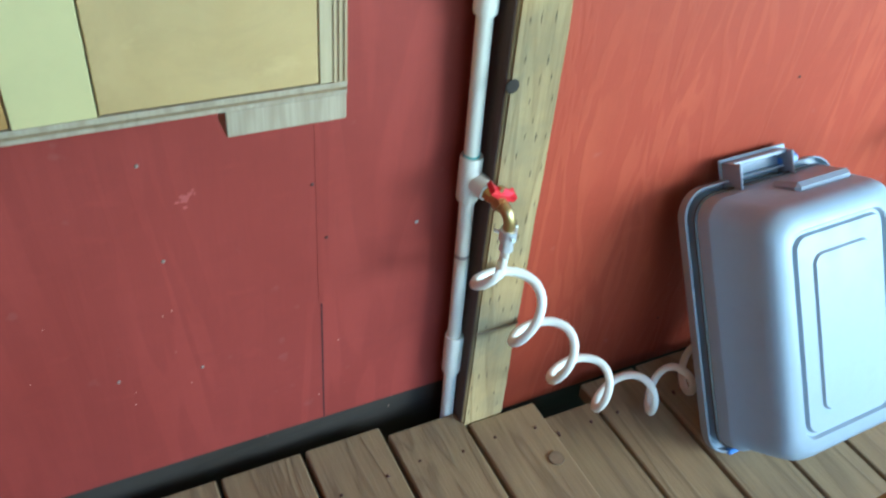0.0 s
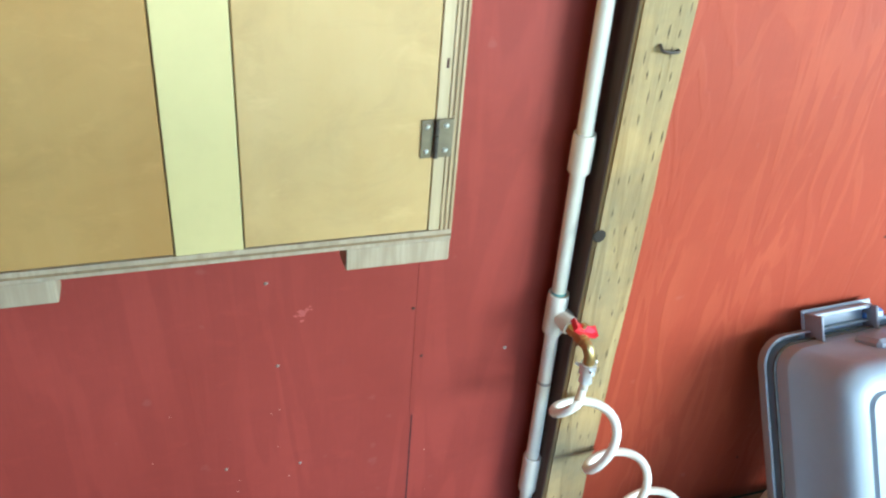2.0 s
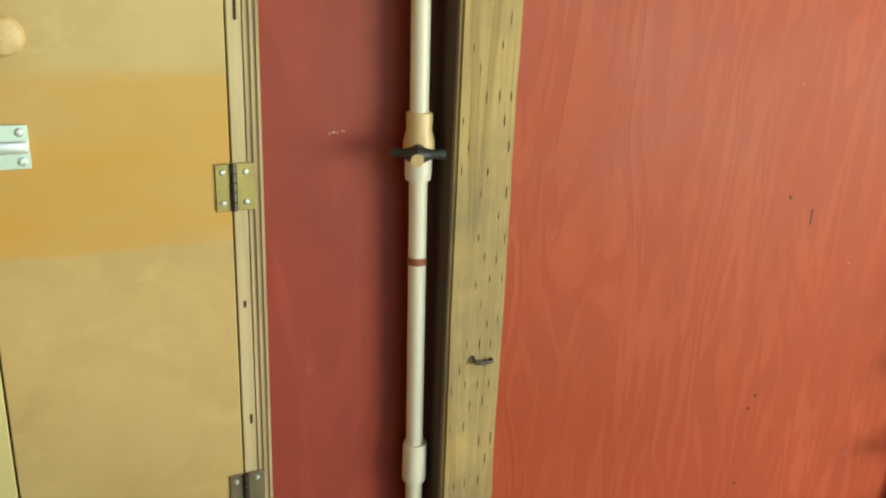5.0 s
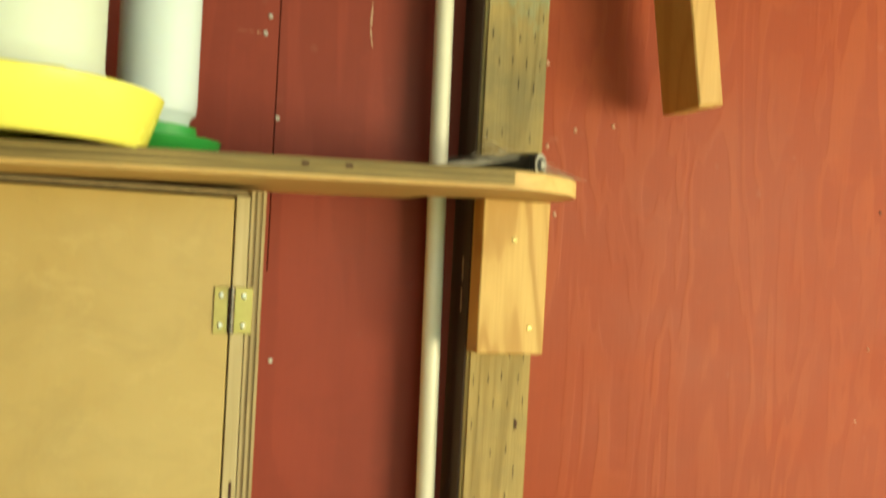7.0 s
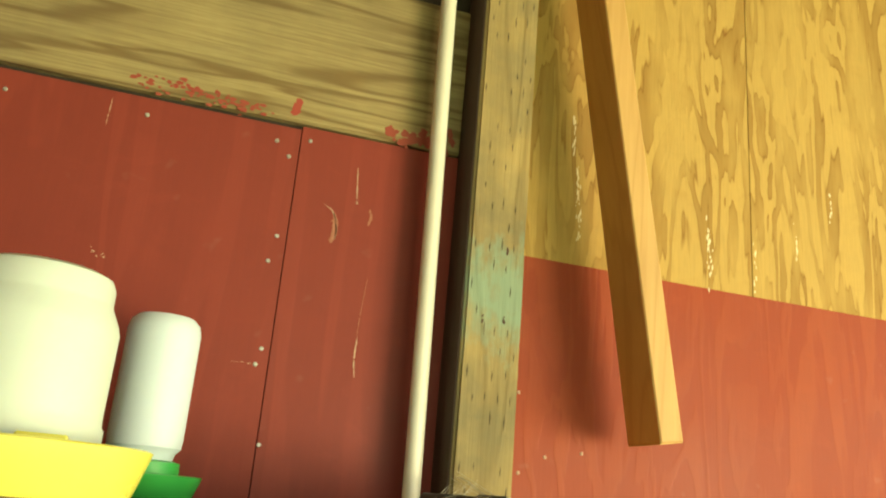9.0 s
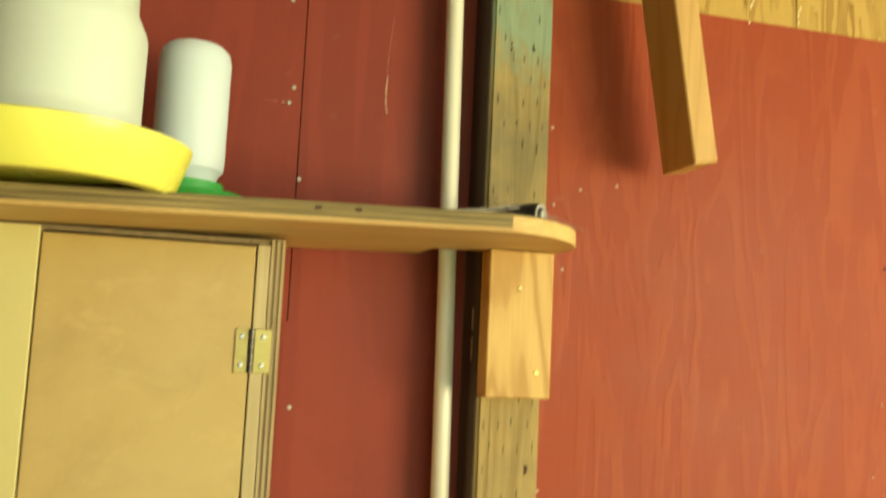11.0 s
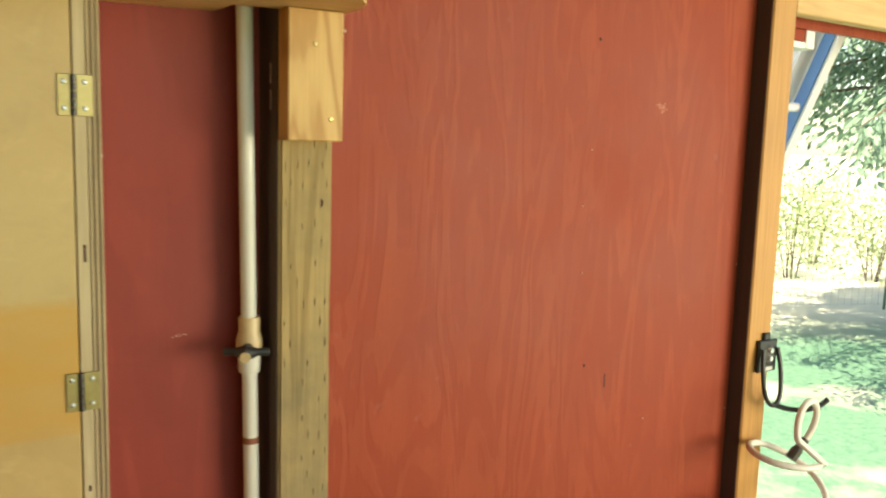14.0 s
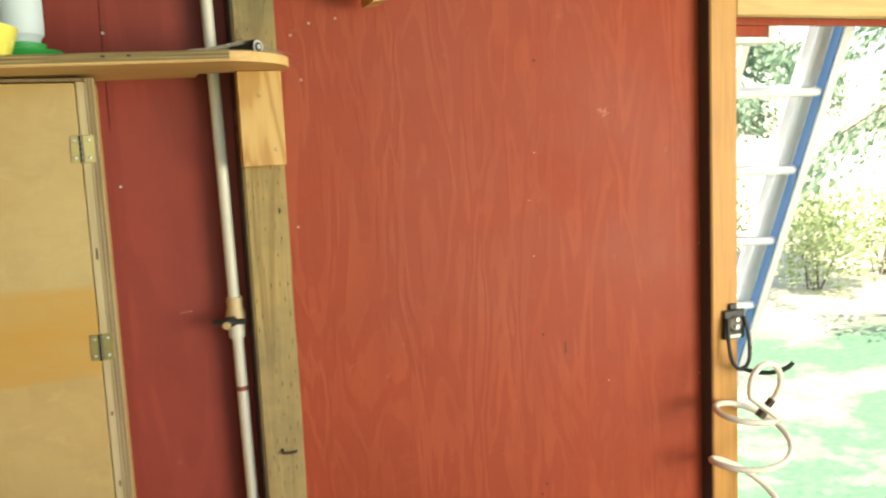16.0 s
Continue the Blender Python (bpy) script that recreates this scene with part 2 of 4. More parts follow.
PVC = plain("white_pvc", (0.74, 0.72, 0.62), 0.35, vary=0.05, scale=40, dirt=0.18, dirt_colour=(0.45, 0.38, 0.26))
PVC_STAINED = plain("primer_stained_pvc", (0.66, 0.50, 0.27), 0.4, vary=0.2, scale=60, dirt=0.3, dirt_colour=(0.4, 0.22, 0.07))
HOSE = plain("white_vinyl_hose", (0.80, 0.77, 0.66), 0.35, vary=0.04, dirt=0.15, dirt_colour=(0.5, 0.43, 0.3))
BRASS = plain("brass", (0.55, 0.41, 0.18), 0.35, 1.0, 0.4, 90, dirt=0.35)
HINGE_DULL = plain("dull_grey_hinge", (0.26, 0.22, 0.15), 0.5, 0.7, 0.4, 90, dirt=0.4)
BRASS_OLD = plain("tarnished_brass", (0.42, 0.33, 0.14), 0.45, 0.9, 0.45, 90, dirt=0.5)
ZINC = plain("zinc_plated_steel", (0.74, 0.77, 0.78), 0.3, 0.65, 0.15, 120)
DARK_METAL = plain("dark_steel", (0.10, 0.09, 0.08), 0.4, 0.8, 0.3, 120)
RED_PLASTIC = plain("red_plastic", (0.62, 0.015, 0.03), 0.35)
BLACK_PLASTIC = plain("black_plastic", (0.022, 0.024, 0.024), 0.4)
TOTE = plain("blue_grey_plastic", (0.270, 0.310, 0.352), 0.36, vary=0.05, scale=160, relief=0.10, dirt=0.06)
TOTE_BLUE = plain("bright_blue_plastic", (0.10, 0.22, 0.55), 0.35)
JAR = plain("milky_plastic", (0.60, 0.68, 0.62), 0.45, vary=0.03, dirt=0.1, dirt_colour=(0.7, 0.66, 0.42), sub=0.15)
BOTTLE = plain("frosted_white_plastic", (0.60, 0.70, 0.76), 0.5, vary=0.03, sub=0.15)
YELLOW = plain("yellow_plastic", (0.88, 0.84, 0.18), 0.22, vary=0.05, dirt=0.06)
GREEN = plain("green_plastic", (0.015, 0.42, 0.09), 0.35)
KNOB = wood("birch_knob", (0.66, 0.47, 0.24), (0.50, 0.31, 0.13), "Y", 0.4, 0.4, 0.1)
KNOB_AMBER = wood("amber_knob", (0.64, 0.38, 0.12), (0.50, 0.27, 0.07), "Y", 0.35, 0.4, 0.1)
GALV = plain("galvanised_nail", (0.52, 0.50, 0.46), 0.45, 0.7)
NAIL_DULL = plain("dull_nail", (0.30, 0.25, 0.20), 0.6, 0.4)
RUST = plain("dark_nail_hole", (0.07, 0.025, 0.018), 0.8)
SCRATCH = plain("chipped_paint", (0.58, 0.37, 0.27), 0.8, vary=0.5, scale=200)
GRIME = plain("paint_crack", (0.05, 0.012, 0.012), 0.9)
CEILING = wood("roof_boards", (0.42, 0.32, 0.2), (0.28, 0.2, 0.12), "Y", 0.85)
LADDER_BLUE = plain("blue_fibreglass", (0.10, 0.27, 0.62), 0.4)
ALUMINIUM = plain("aluminium", (0.88, 0.89, 0.90), 0.45, 0.0)
WHITE_PAINT = plain("white_paint", (0.8, 0.8, 0.78), 0.5)
COBWEB = plain("dusty_cobweb", (0.5, 0.47, 0.4), 0.9)


# ---- building helpers ----
def box(bm, x0, x1, y0, y1, z0, z1, bevel=0.0, seg=1):
    made = bmesh.ops.create_cube(bm, size=1.0)["verts"]
    for v in made:
        v.co = Vector(((x0 + x1) / 2 + v.co.x * (x1 - x0), (y0 + y1) / 2 + v.co.y * (y1 - y0), (z0 + z1) / 2 + v.co.z * (z1 - z0)))
    if bevel:
        edges = {e for v in made for e in v.link_edges}
        bmesh.ops.bevel(bm, geom=list(edges), offset=bevel, segments=seg, affect="EDGES", profile=0.5)
    return bm


def rod(bm, p0, p1, r0, r1=None, seg=20):
    """A round bar from p0 to p1."""
    p0, p1 = Vector(p0), Vector(p1)
    made = bmesh.ops.create_cone(bm, cap_ends=True, segments=seg, radius1=r0, radius2=r0 if r1 is None else r1, depth=(p1 - p0).length)["verts"]
    m = Matrix.Translation((p0 + p1) / 2) @ (p1 - p0).to_track_quat("Z", "Y").to_matrix().to_4x4()
    bmesh.ops.transform(bm, matrix=m, verts=made)
    return bm


def lathe(bm, profile, centre, seg=48, axis="Z"):
    """Turns (radius, height) pairs about an axis through centre."""
    turn = {"Z": Matrix(), "Y": Matrix.Rotation(radians(90), 4, "X"), "X": Matrix.Rotation(radians(90), 4, "Y")}[axis]
    m = Matrix.Translation(centre) @ turn
    rows = []
    for r, h in profile:
        if r < 1e-5:
            rows.append([bm.verts.new(m @ Vector((0, 0, h)))])
        else:
            rows.append([bm.verts.new(m @ Vector((r * math.cos(a), r * math.sin(a), h))) for a in (2 * math.pi * i / seg for i in range(seg))])
    for a, b in zip(rows, rows[1:]):
        for i in range(seg):
            j = (i + 1) % seg
            quad = [a[i % len(a)], a[j % len(a)], b[j % len(b)], b[i % len(b)]]
            quad = list(dict.fromkeys(quad))
            if len(quad) > 2:
                bm.faces.new(quad)
    return bm


def tube(bm, points, r, seg=12, taper=None):
    """A round tube along points."""
    pts = [Vector(p) for p in points]
    up, rings = Vector((0.13, 0.21, 0.97)), []
    for i, p in enumerate(pts):
        d = (pts[min(i + 1, len(pts) - 1)] - pts[max(i - 1, 0)]).normalized()
        s = d.cross(up).normalized()
        up = s.cross(d).normalized()
        k = r if taper is None else taper[i]
        rings.append([bm.verts.new(p + (s * math.cos(a) + up * math.sin(a)) * k) for a in (2 * math.pi * j / seg for j in range(seg))])
    for a, b in zip(rings, rings[1:]):
        for i in range(seg):
            bm.faces.new((a[i], a[(i + 1) % seg], b[(i + 1) % seg], b[i]))
    bm.faces.new(rings[0][::-1]), bm.faces.new(rings[-1])
    return bm


def slab(bm, outline, z0, z1, bevel=0.0):
    """A flat board with the given outline in plan."""
    lo = [bm.verts.new((x, y, z0)) for x, y in outline]
    hi = [bm.verts.new((x, y, z1)) for x, y in outline]
    bm.faces.new(lo[::-1])
    top = bm.faces.new(hi)
    n = len(lo)
    for i in range(n):
        bm.faces.new((lo[i], lo[(i + 1) % n], hi[(i + 1) % n], hi[i]))
    if bevel:
        bmesh.ops.bevel(bm, geom=[e for e in bm.edges if abs(e.verts[0].co.z - e.verts[1].co.z) < 1e-6], offset=bevel, segments=1, affect="EDGES")
    return bm


def smooth_path(points, n=10):
    """A Catmull-Rom line through points."""
    pts = [Vector(p) for p in points]
    pts = [pts[0] * 2 - pts[1]] + pts + [pts[-1] * 2 - pts[-2]]
    out = []
    for a, b, c, d in zip(pts, pts[1:], pts[2:], pts[3:]):
        for i in range(n):
            t = i / n
            out.append(0.5 * ((2 * b) + (c - a) * t + (2 * a - 5 * b + 4 * c - d) * t * t + (3 * b - a - 3 * c + d) * t ** 3))
    return out + [pts[-2]]


def finish(name, bm, material, origin, smooth=None):
    bmesh.ops.recalc_face_normals(bm, faces=bm.faces)
    bmesh.ops.translate(bm, vec=-Vector(origin), verts=bm.verts)
    me = bpy.data.meshes.new(name)
    if smooth is not None:
        for f in bm.faces:
            f.smooth = True
        for e in bm.edges:
            if len(e.link_faces) == 2 and e.calc_face_angle(0) > radians(smooth):
                e.smooth = False
    bm.to_mesh(me)
    bm.free()
    me.materials.append(material)
    return new(name, me)


ORIGIN = {}


def thing(name, at, label, category, group="", kind=""):
    """An Empty at a thing's base, to carry its parts."""
    ob = new(name)
    ob.empty_display_size = 0.05
    ob.location = at
    ORIGIN[ob.name] = Vector(at)
    return tagged(ob, label, category, group, kind)


def part(name, bm, material, parent, label="", smooth=35):
    """One mesh, built in world metres, under a thing or a part."""
    o = ORIGIN[parent.name]
    ob = finish(name, bm, material, o, smooth)
    ob.parent = parent
    ORIGIN[ob.name] = o
    return tagged(ob, label) if label else ob


def solid(name, bm, material, label, category, group="", kind="", at=(0, 0, 0), smooth=35):
    ob = finish(name, bm, material, at, smooth)
    ob.location = at
    ORIGIN[ob.name] = Vector(at)
    return tagged(ob, label, category, group, kind)


def B(*a, **k):
    return box(bmesh.new(), *a, **k)


# ---- the large structure ----
WL, WR, CF, PF = 1.06, 1.077, 0.903, 0.98
LOW = -0.09
wall_left = thing("wall_north", (0, WL, 0), "red painted plywood wall behind the cabinet and pipe", "wall", kind="structure")
part("panel", B(-1.7, 0.5242, WL, WL + 0.012, 0.045, 2.352, bevel=0.0005), RED_SMOOTH_SHADED, wall_left)
part("panel", B(0.5255, 0.80, WL, WL + 0.012, 0.045, 2.358, bevel=0.0005), RED_SMOOTH_SHADED, wall_left)
part("seam_filler", B(0.520, 0.529, WL - 0.0006, WL + 0.002, 0.325, 1.70), RED_SMOOTH_SHADED, wall_left)
# Unseen backing, added so that no sky shows through the seams.
part("sheathing", B(-1.7, 0.855, WL + 0.0125, WL + 0.0155, 0.045, 3.05), DARK_WOOD, wall_left, "added dark backing that closes the plywood gaps")
wall_right = thing("wall_east", (0.85, WR, 0), "red painted plywood wall with raised flame grain", "wall", kind="structure")
part("panel", B(0.80, 2.03, WR, WR + 0.012, -0.13, 2.225), RED, wall_right)
part("raw_panel", B(0.80, 1.325, WR, WR + 0.012, 2.2252, 3.05), RAW_PLY, wall_right, "bare unpainted plywood with bold grain")
part("raw_panel", B(1.327, 2.03, WR, WR + 0.012, 2.2252, 3.05), RAW_PLY, wall_right, "bare unpainted plywood with bold grain")
part("raw_panel", B(2.0685, 4.2, WR - 0.005, WR + 0.007, 2.095, 3.05), RAW_PLY, wall_right, "bare unpainted plywood above the doorway")
part("siding", B(2.0685, 4.2, WR + 0.045, WR + 0.06, 1.93, 3.05), RED, wall_right, "red painted outer siding above the doorway")

solid("wall_beam", B(-1.7, 0.7725, WL - 0.004, WL + 0.04, 2.362, 2.62, bevel=0.004), OLD_BEAM, "rough-sawn knotty beam with red paint smears", "beam", kind="structure")
solid("sill_beam", B(-1.7, 0.858, WL + 0.016, WL + 0.1, -0.4, 0.043, bevel=0.004), DARK_WOOD, "dark timber under the plywood wall", "beam", kind="structure")
solid("sill_beam", B(0.858, 2.03, WR + 0.014, WR + 0.1, -0.4, 0.0), DARK_WOOD, "dark timber behind the lower wall", "beam", kind="structure")
# Unseen side and back walls, added so that light enters from the right.
solid("wall_west", B(-1.75, -1.7, -2.4, 1.2, -0.4, 3.05), RED_SMOOTH_SHADED, "unseen red plywood side wall, added to close off light", "wall", kind="structure")
solid("wall_south", B(-1.7, -0.3, -2.4, -2.35, -0.4, 3.05), RED_SMOOTH_SHADED, "unseen red plywood wall behind the walk, added to shape the light", "wall", kind="structure")
# Unseen roof, added to keep direct sun off the walls.
solid("ceiling", B(-1.75, 4.2, -2.4, 1.2, 3.05, 3.12), CEILING, "unseen plain timber boards, added as the porch roof against the sun", "ceiling", kind="structure")

# post beside the pipe
post = thing("post", (0.817, PF, -0.2), "weathered treated timber post with incised slits", "post", kind="structure")
bm = B(0.7725, 0.8595, PF, PF + 0.085, -0.25, 3.05)
bmesh.ops.subdivide_edges(bm, edges=[e for e in bm.edges if abs(e.verts[0].co.z - e.verts[1].co.z) > 1], cuts=150)
bmesh.ops.bevel(bm, geom=[e for e in bm.edges if abs(e.verts[0].co.z - e.verts[1].co.z) > 0.005 and e.verts[0].co.y < PF + 0.01], offset=0.004, segments=2, affect="EDGES")
for v in bm.verts:
    if v.co.y < PF + 0.02:
        wane = noise.noise((v.co.x * 3, 1.7, v.co.z * 6.0)) + 0.5 * noise.noise((4.1, v.co.x * 3, v.co.z * 22.0))
        v.co.x -= 0.0022 * max(0.0, wane) if v.co.x > 0.82 else -0.0006 * wane
        v.co.y += 0.0010 * max(0.0, wane) if v.co.x > 0.82 else 0.0
part("timber", bm, OLD_POST, post)
# Sheet over the pipe-facing side; that side's shade is put into its colour.
side = part("stained_side", B(0.7702, 0.7722, PF + 0.006, PF + 0.083, -0.2, 3.05), POST_SHADE, post, "dark sheet painted as the post's shaded side")

# door post at the doorway
stud = thing("door_post", (2.03, 1.03, -0.4), "orange stained fir post at the doorway", "post", kind="structure")
part("timber", B(1.9805, 2.064, 1.03, 1.119, -0.4, 3.05, bevel=0.003), CEDAR, stud)
# Shade on the door post's left side, painted as a dark sheet.
part("stained_side", B(1.9782, 1.9802, 1.034, 1.076, -0.4, 3.05), POST_SHADE, stud, "dark sheet painted as the post's shaded side")
solid("header", B(2.0685, 4.2, 1.034, 1.072, 1.942, 2.092, bevel=0.003), PINE_X, "pale pine header board over the doorway", "beam", kind="structure")
solid("corner_post", B(4.1, 4.2, 1.03, 1.12, -0.4, 3.05, bevel=0.003), CEDAR, "orange stained fir post", "post", kind="structure")


# ---- decks ----
def plank_row(parent, x0, x1, pitch, width, y0, ends, z, thick=0.038):
    """Deck boards side by side, each its own piece on one shared mesh per length."""
    x, i = x0, 0
    while x < x1 - 0.02:
        y1 = ends(x + width / 2)
        ob = part("plank", B(x, x + width, y0, y1, z - thick, z - random.uniform(0.0, 0.0025), bevel=0.003), DECK, parent, smooth=None)
        x += pitch
        i += 1


deck = thing("floor", (0, 0, 0), "weathered brown deck boards with dark gaps", "floor", kind="structure")
plank_row(deck, 0.784 - 0.1525 * 16, 0.93, 0.1525, 0.1435, -2.3, lambda x: 0.9785 if x > 0.78 else 1.012 if x > 0.63 else 1.036, 0.0)
lower = thing("lower_floor", (1.5, 0, LOW), "weathered grey-brown deck boards one step lower", "floor", kind="structure")
plank_row(lower, 0.955 - 0.1475, 4.1, 0.1475, 0.139, -2.3, lambda x: 0.975 if x < 0.95 else 0.995 if x < 1.1 else 1.045, LOW)
bm = bmesh.new()
for x in (-1.5, -0.6, 0.3, 0.9):
    box(bm, x - 0.02, x + 0.02, -2.3, 1.0, -0.24, -0.04)
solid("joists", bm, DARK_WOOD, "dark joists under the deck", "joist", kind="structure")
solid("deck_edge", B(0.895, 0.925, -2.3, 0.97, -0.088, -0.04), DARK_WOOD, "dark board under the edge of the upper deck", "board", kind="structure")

# ---- hand rail beside the walk ----
rail_thing = thing("handrail", (0.6, 0.18, 0.0), "sloping tan wooden handrail board on two short posts", "handrail")
RAIL_M = Matrix.Translation((0.4, 0.159, 1.121)) @ Matrix.Rotation(math.atan2(0.065, 0.5), 4, "Z") @ Matrix.Rotation(math.atan2(0.083, 0.504), 4, "Y")
bm = B(-0.115, 0.62, -0.019, 0.0, -0.16, 0.0, bevel=0.004, seg=3)
bmesh.ops.transform(bm, matrix=RAIL_M, verts=bm.verts)
part("board", bm, RAIL_WOOD, rail_thing)
for u in (-0.085, 0.40):
    p = RAIL_M @ Vector((u, -0.0095, 0.0))
    part("post", B(p.x - 0.019, p.x + 0.019, p.y - 0.0125, p.y + 0.006, -0.001, p.z - 0.165, bevel=0.003), RAIL_WOOD, rail_thing)

# ---- pipe ----
PX, PY, PR = 0.7445, 1.022, 0.0122
pipe = thing("water_pipe", (PX, PY, -0.25), "white plastic water pipe with stained fittings beside the post", "pipe")


def px(z):
    return PX + 0.0145 * (1.0 - z)


part("riser", tube(bmesh.new(), [(px(z), PY, z) for z in (-0.25, 0.2, 0.54, 0.85, 1.29, 1.8, 2.4, 3.05)], PR, 20), PVC, pipe)
for z0, z1 in ((0.115, 0.205), (0.80, 0.862)):
    part("coupling", lathe(bmesh.new(), [(0, z0), (0.0165, z0), (0.0175, z0 + 0.004), (0.0175, z1 - 0.004), (0.0165, z1), (0, z1)], (px(z0), PY, 0), 28), PVC, pipe)
tee = part("tee", lathe(bmesh.new(), [(0, 0.500), (0.017, 0.500), (0.018, 0.504), (0.018, 0.574), (0.017, 0.578), (0, 0.578)], (px(0.54), PY, 0), 28), PVC, pipe)
part("branch", rod(bmesh.new(), (px(0.54) + 0.006, PY - 0.008, 0.537), (px(0.54) + 0.013, PY - 0.036, 0.533), 0.0165), PVC, tee)
part("glue_ring", lathe(bmesh.new(), [(0, 0), (0.0129, 0), (0.0129, 0.003), (0, 0.003)], (px(0.58), PY, 0.5785), 24), plain("teal_glue", (0.05, 0.3, 0.27), 0.5), tee)
part("clamp_ring", lathe(bmesh.new(), [(0, -0.006), (0.0132, -0.006), (0.0132, 0.004), (0, 0.004)], (px(1.143), PY, 1.143), 24), plain("rust_brown_band", (0.30, 0.10, 0.05), 0.7, vary=0.5), pipe)
part("stain_ring", lathe(bmesh.new(), [(0, 0), (0.0126, 0), (0.0126, 0.006), (0, 0.006)], (px(0.40), PY, 0.385), 24), plain("grey_smear", (0.35, 0.33, 0.3), 0.6, vary=0.5), pipe)
# stop valve with black lever
vz, vx = 1.295, px(1.295)
valve = part("stop_valve", lathe(bmesh.new(), [(0, -0.008), (0.0195, -0.008), (0.0205, -0.002), (0.0205, 0.010), (0.0165, 0.024), (0.0175, 0.042), (0.016, 0.046), (0, 0.046)], (vx, PY, vz), 28), PVC_STAINED, pipe, "yellow-stained valve body")
part("socket", lathe(bmesh.new(), [(0, -0.042), (0.0165, -0.042), (0.0175, -0.036), (0.0180, -0.0085), (0, -0.0085)], (vx, PY, vz), 28), PVC, valve, "pale lower socket")
TURN = Matrix.Translation((vx, PY, vz)) @ Matrix.Rotation(radians(-26), 4, "Z")


def turned(bm):
    bmesh.ops.transform(bm, matrix=TURN, verts=bm.verts)
    return bm


part("stem", turned(rod(bmesh.new(), (0, -0.016, 0), (0, -0.046, 0), 0.0085)), BLACK_PLASTIC, valve)
bm = tube(bmesh.new(), [(-0.034, -0.044, 0.001), (-0.030, -0.044, 0.001), (-0.018, -0.044, 0.001), (-0.011, -0.045, 0.0), (0, -0.046, 0.0), (0.011, -0.045, 0.0), (0.018, -0.044, 0.001), (0.031, -0.043, 0.001), (0.035, -0.043, 0.001)], 0.007, 12, taper=[0.0045, 0.0062, 0.0058, 0.0085, 0.012, 0.0085, 0.0058, 0.0068, 0.005])
part("lever", turned(bm), BLACK_PLASTIC, valve, "black plastic lever")
part("cap", turned(rod(bmesh.new(), (0, -0.050, -0.004), (0, -0.0595, -0.005), 0.0078)), PVC_STAINED, valve, "worn pale cap")

# brass hose tap on the tee
ax = Vector((0.30, -0.92, -0.28)).normalized()
t0 = Vector((px(0.54) + 0.013, PY - 0.036, 0.533))
tap = thing("hose_tap", t0, "brass hose tap with a red lever, on the pipe's tee", "tap")
bm = rod(bmesh.new(), t0, t0 + ax * 0.012, 0.0125, seg=6)
rod(bm, t0 + ax * 0.012, t0 + ax * 0.038, 0.0105)
rod(bm, t0 + ax * 0.022, t0 + ax * 0.032, 0.0135, seg=8)
part("body", bm, BRASS, tap)
e0 = t0 + ax * 0.036
bm = tube(bmesh.new(), smooth_path([e0 - ax * 0.004, e0 + ax * 0.008 + Vector((0, 0, -0.003)), e0 + ax * 0.013 + Vector((0.002, 0, -0.016)), e0 + ax * 0.013 + Vector((0.003, 0, -0.034))], 5), 0.0095, 14)
part("spout", bm, BRASS, tap)
s0 = e0 + ax * 0.013 + Vector((0.003, 0, -0.034))
bm = rod(bmesh.new(), s0 + Vector((0, 0, 0.004)), s0 + Vector((0, 0, -0.016)), 0.0135, seg=14)
rod(bm, s0 + Vector((0, 0, -0.016)), s0 + Vector((0, 0, -0.034)), 0.0095, 0.0115, seg=14)
part("hose_coupling", bm, ZINC, tap, "nickel hose coupling with lugs")
for a in range(3):
    d = Vector((math.cos(a * 2.1 + 0.4), math.sin(a * 2.1 + 0.4), 0))
    part("lug", rod(bmesh.new(), s0 + d * 0.011 + Vector((0, 0, -0.005)), s0 + d * 0.021 + Vector((0, 0, -0.002)), 0.003, seg=8), ZINC, tap)
hc = t0 + ax * 0.027 + Vector((-0.003, 0, 0.004))
part("valve_stem", rod(bmesh.new(), hc - Vector((0, 0, 0.004)), hc + Vector((0, 0, 0.014)), 0.006), BRASS, tap)
hx = Vector((0.80, 0.12, -0.50)).normalized()
up = Vector((0.45, -0.35, 0.82)).normalized()
bm = bmesh.new()
made = bmesh.ops.create_cube(bm, size=1.0)["verts"]
for v in made:
    v.co = Vector((v.co.x * 0.054, v.co.y * 0.016, v.co.z * 0.010))
bmesh.ops.subdivide_edges(bm, edges=bm.edges[:], cuts=3)
for v in bm.verts:
    k = abs(v.co.x) / 0.027
    v.co.z += 0.010 * (k - 0.35) if k > 0.35 else 0
    v.co.y *= 1.25 if k > 0.6 else 0.85
bmesh.ops.transform(bm, matrix=Matrix.Translation(hc + Vector((0, 0, 0.014))) @ Matrix((hx, up.cross(hx).normalized(), up)).transposed().to_4x4(), verts=bm.verts)
part("lever", bm, RED_PLASTIC, tap, "red plastic butterfly lever")
part("lever_screw", rod(bmesh.new(), hc + Vector((0, 0, 0.018)), hc + Vector((0.003, 0, 0.026)), 0.005), BRASS, tap)

# ---- coiled hose ----
pts = [s0 + Vector((0, 0, -0.03)), s0 + Vector((-0.002, 0, -0.06))]
centres = [(0.750, 0.925, 0.452), (0.828, 0.925, 0.310), (0.922, 0.925, 0.18), (1.033, 0.925, 0.052), (1.165, 0.92, -0.02), (1.28, 0.935, -0.03), (1.375, 0.975, -0.035), (1.46, 1.0, -0.035), (1.62, 1.0, -0.03), (1.76, 0.96, 0.0), (1.84, 0.94, 0.10), (1.91, 0.94, 0.27), (1.96, 0.93, 0.45), (1.99, 0.925, 0.635), (2.02, 0.925, 0.82), (2.03, 0.93, 0.935)]
turns = len(centres) - 1


def coil_centre(u):
    i = min(int(u), turns - 1)
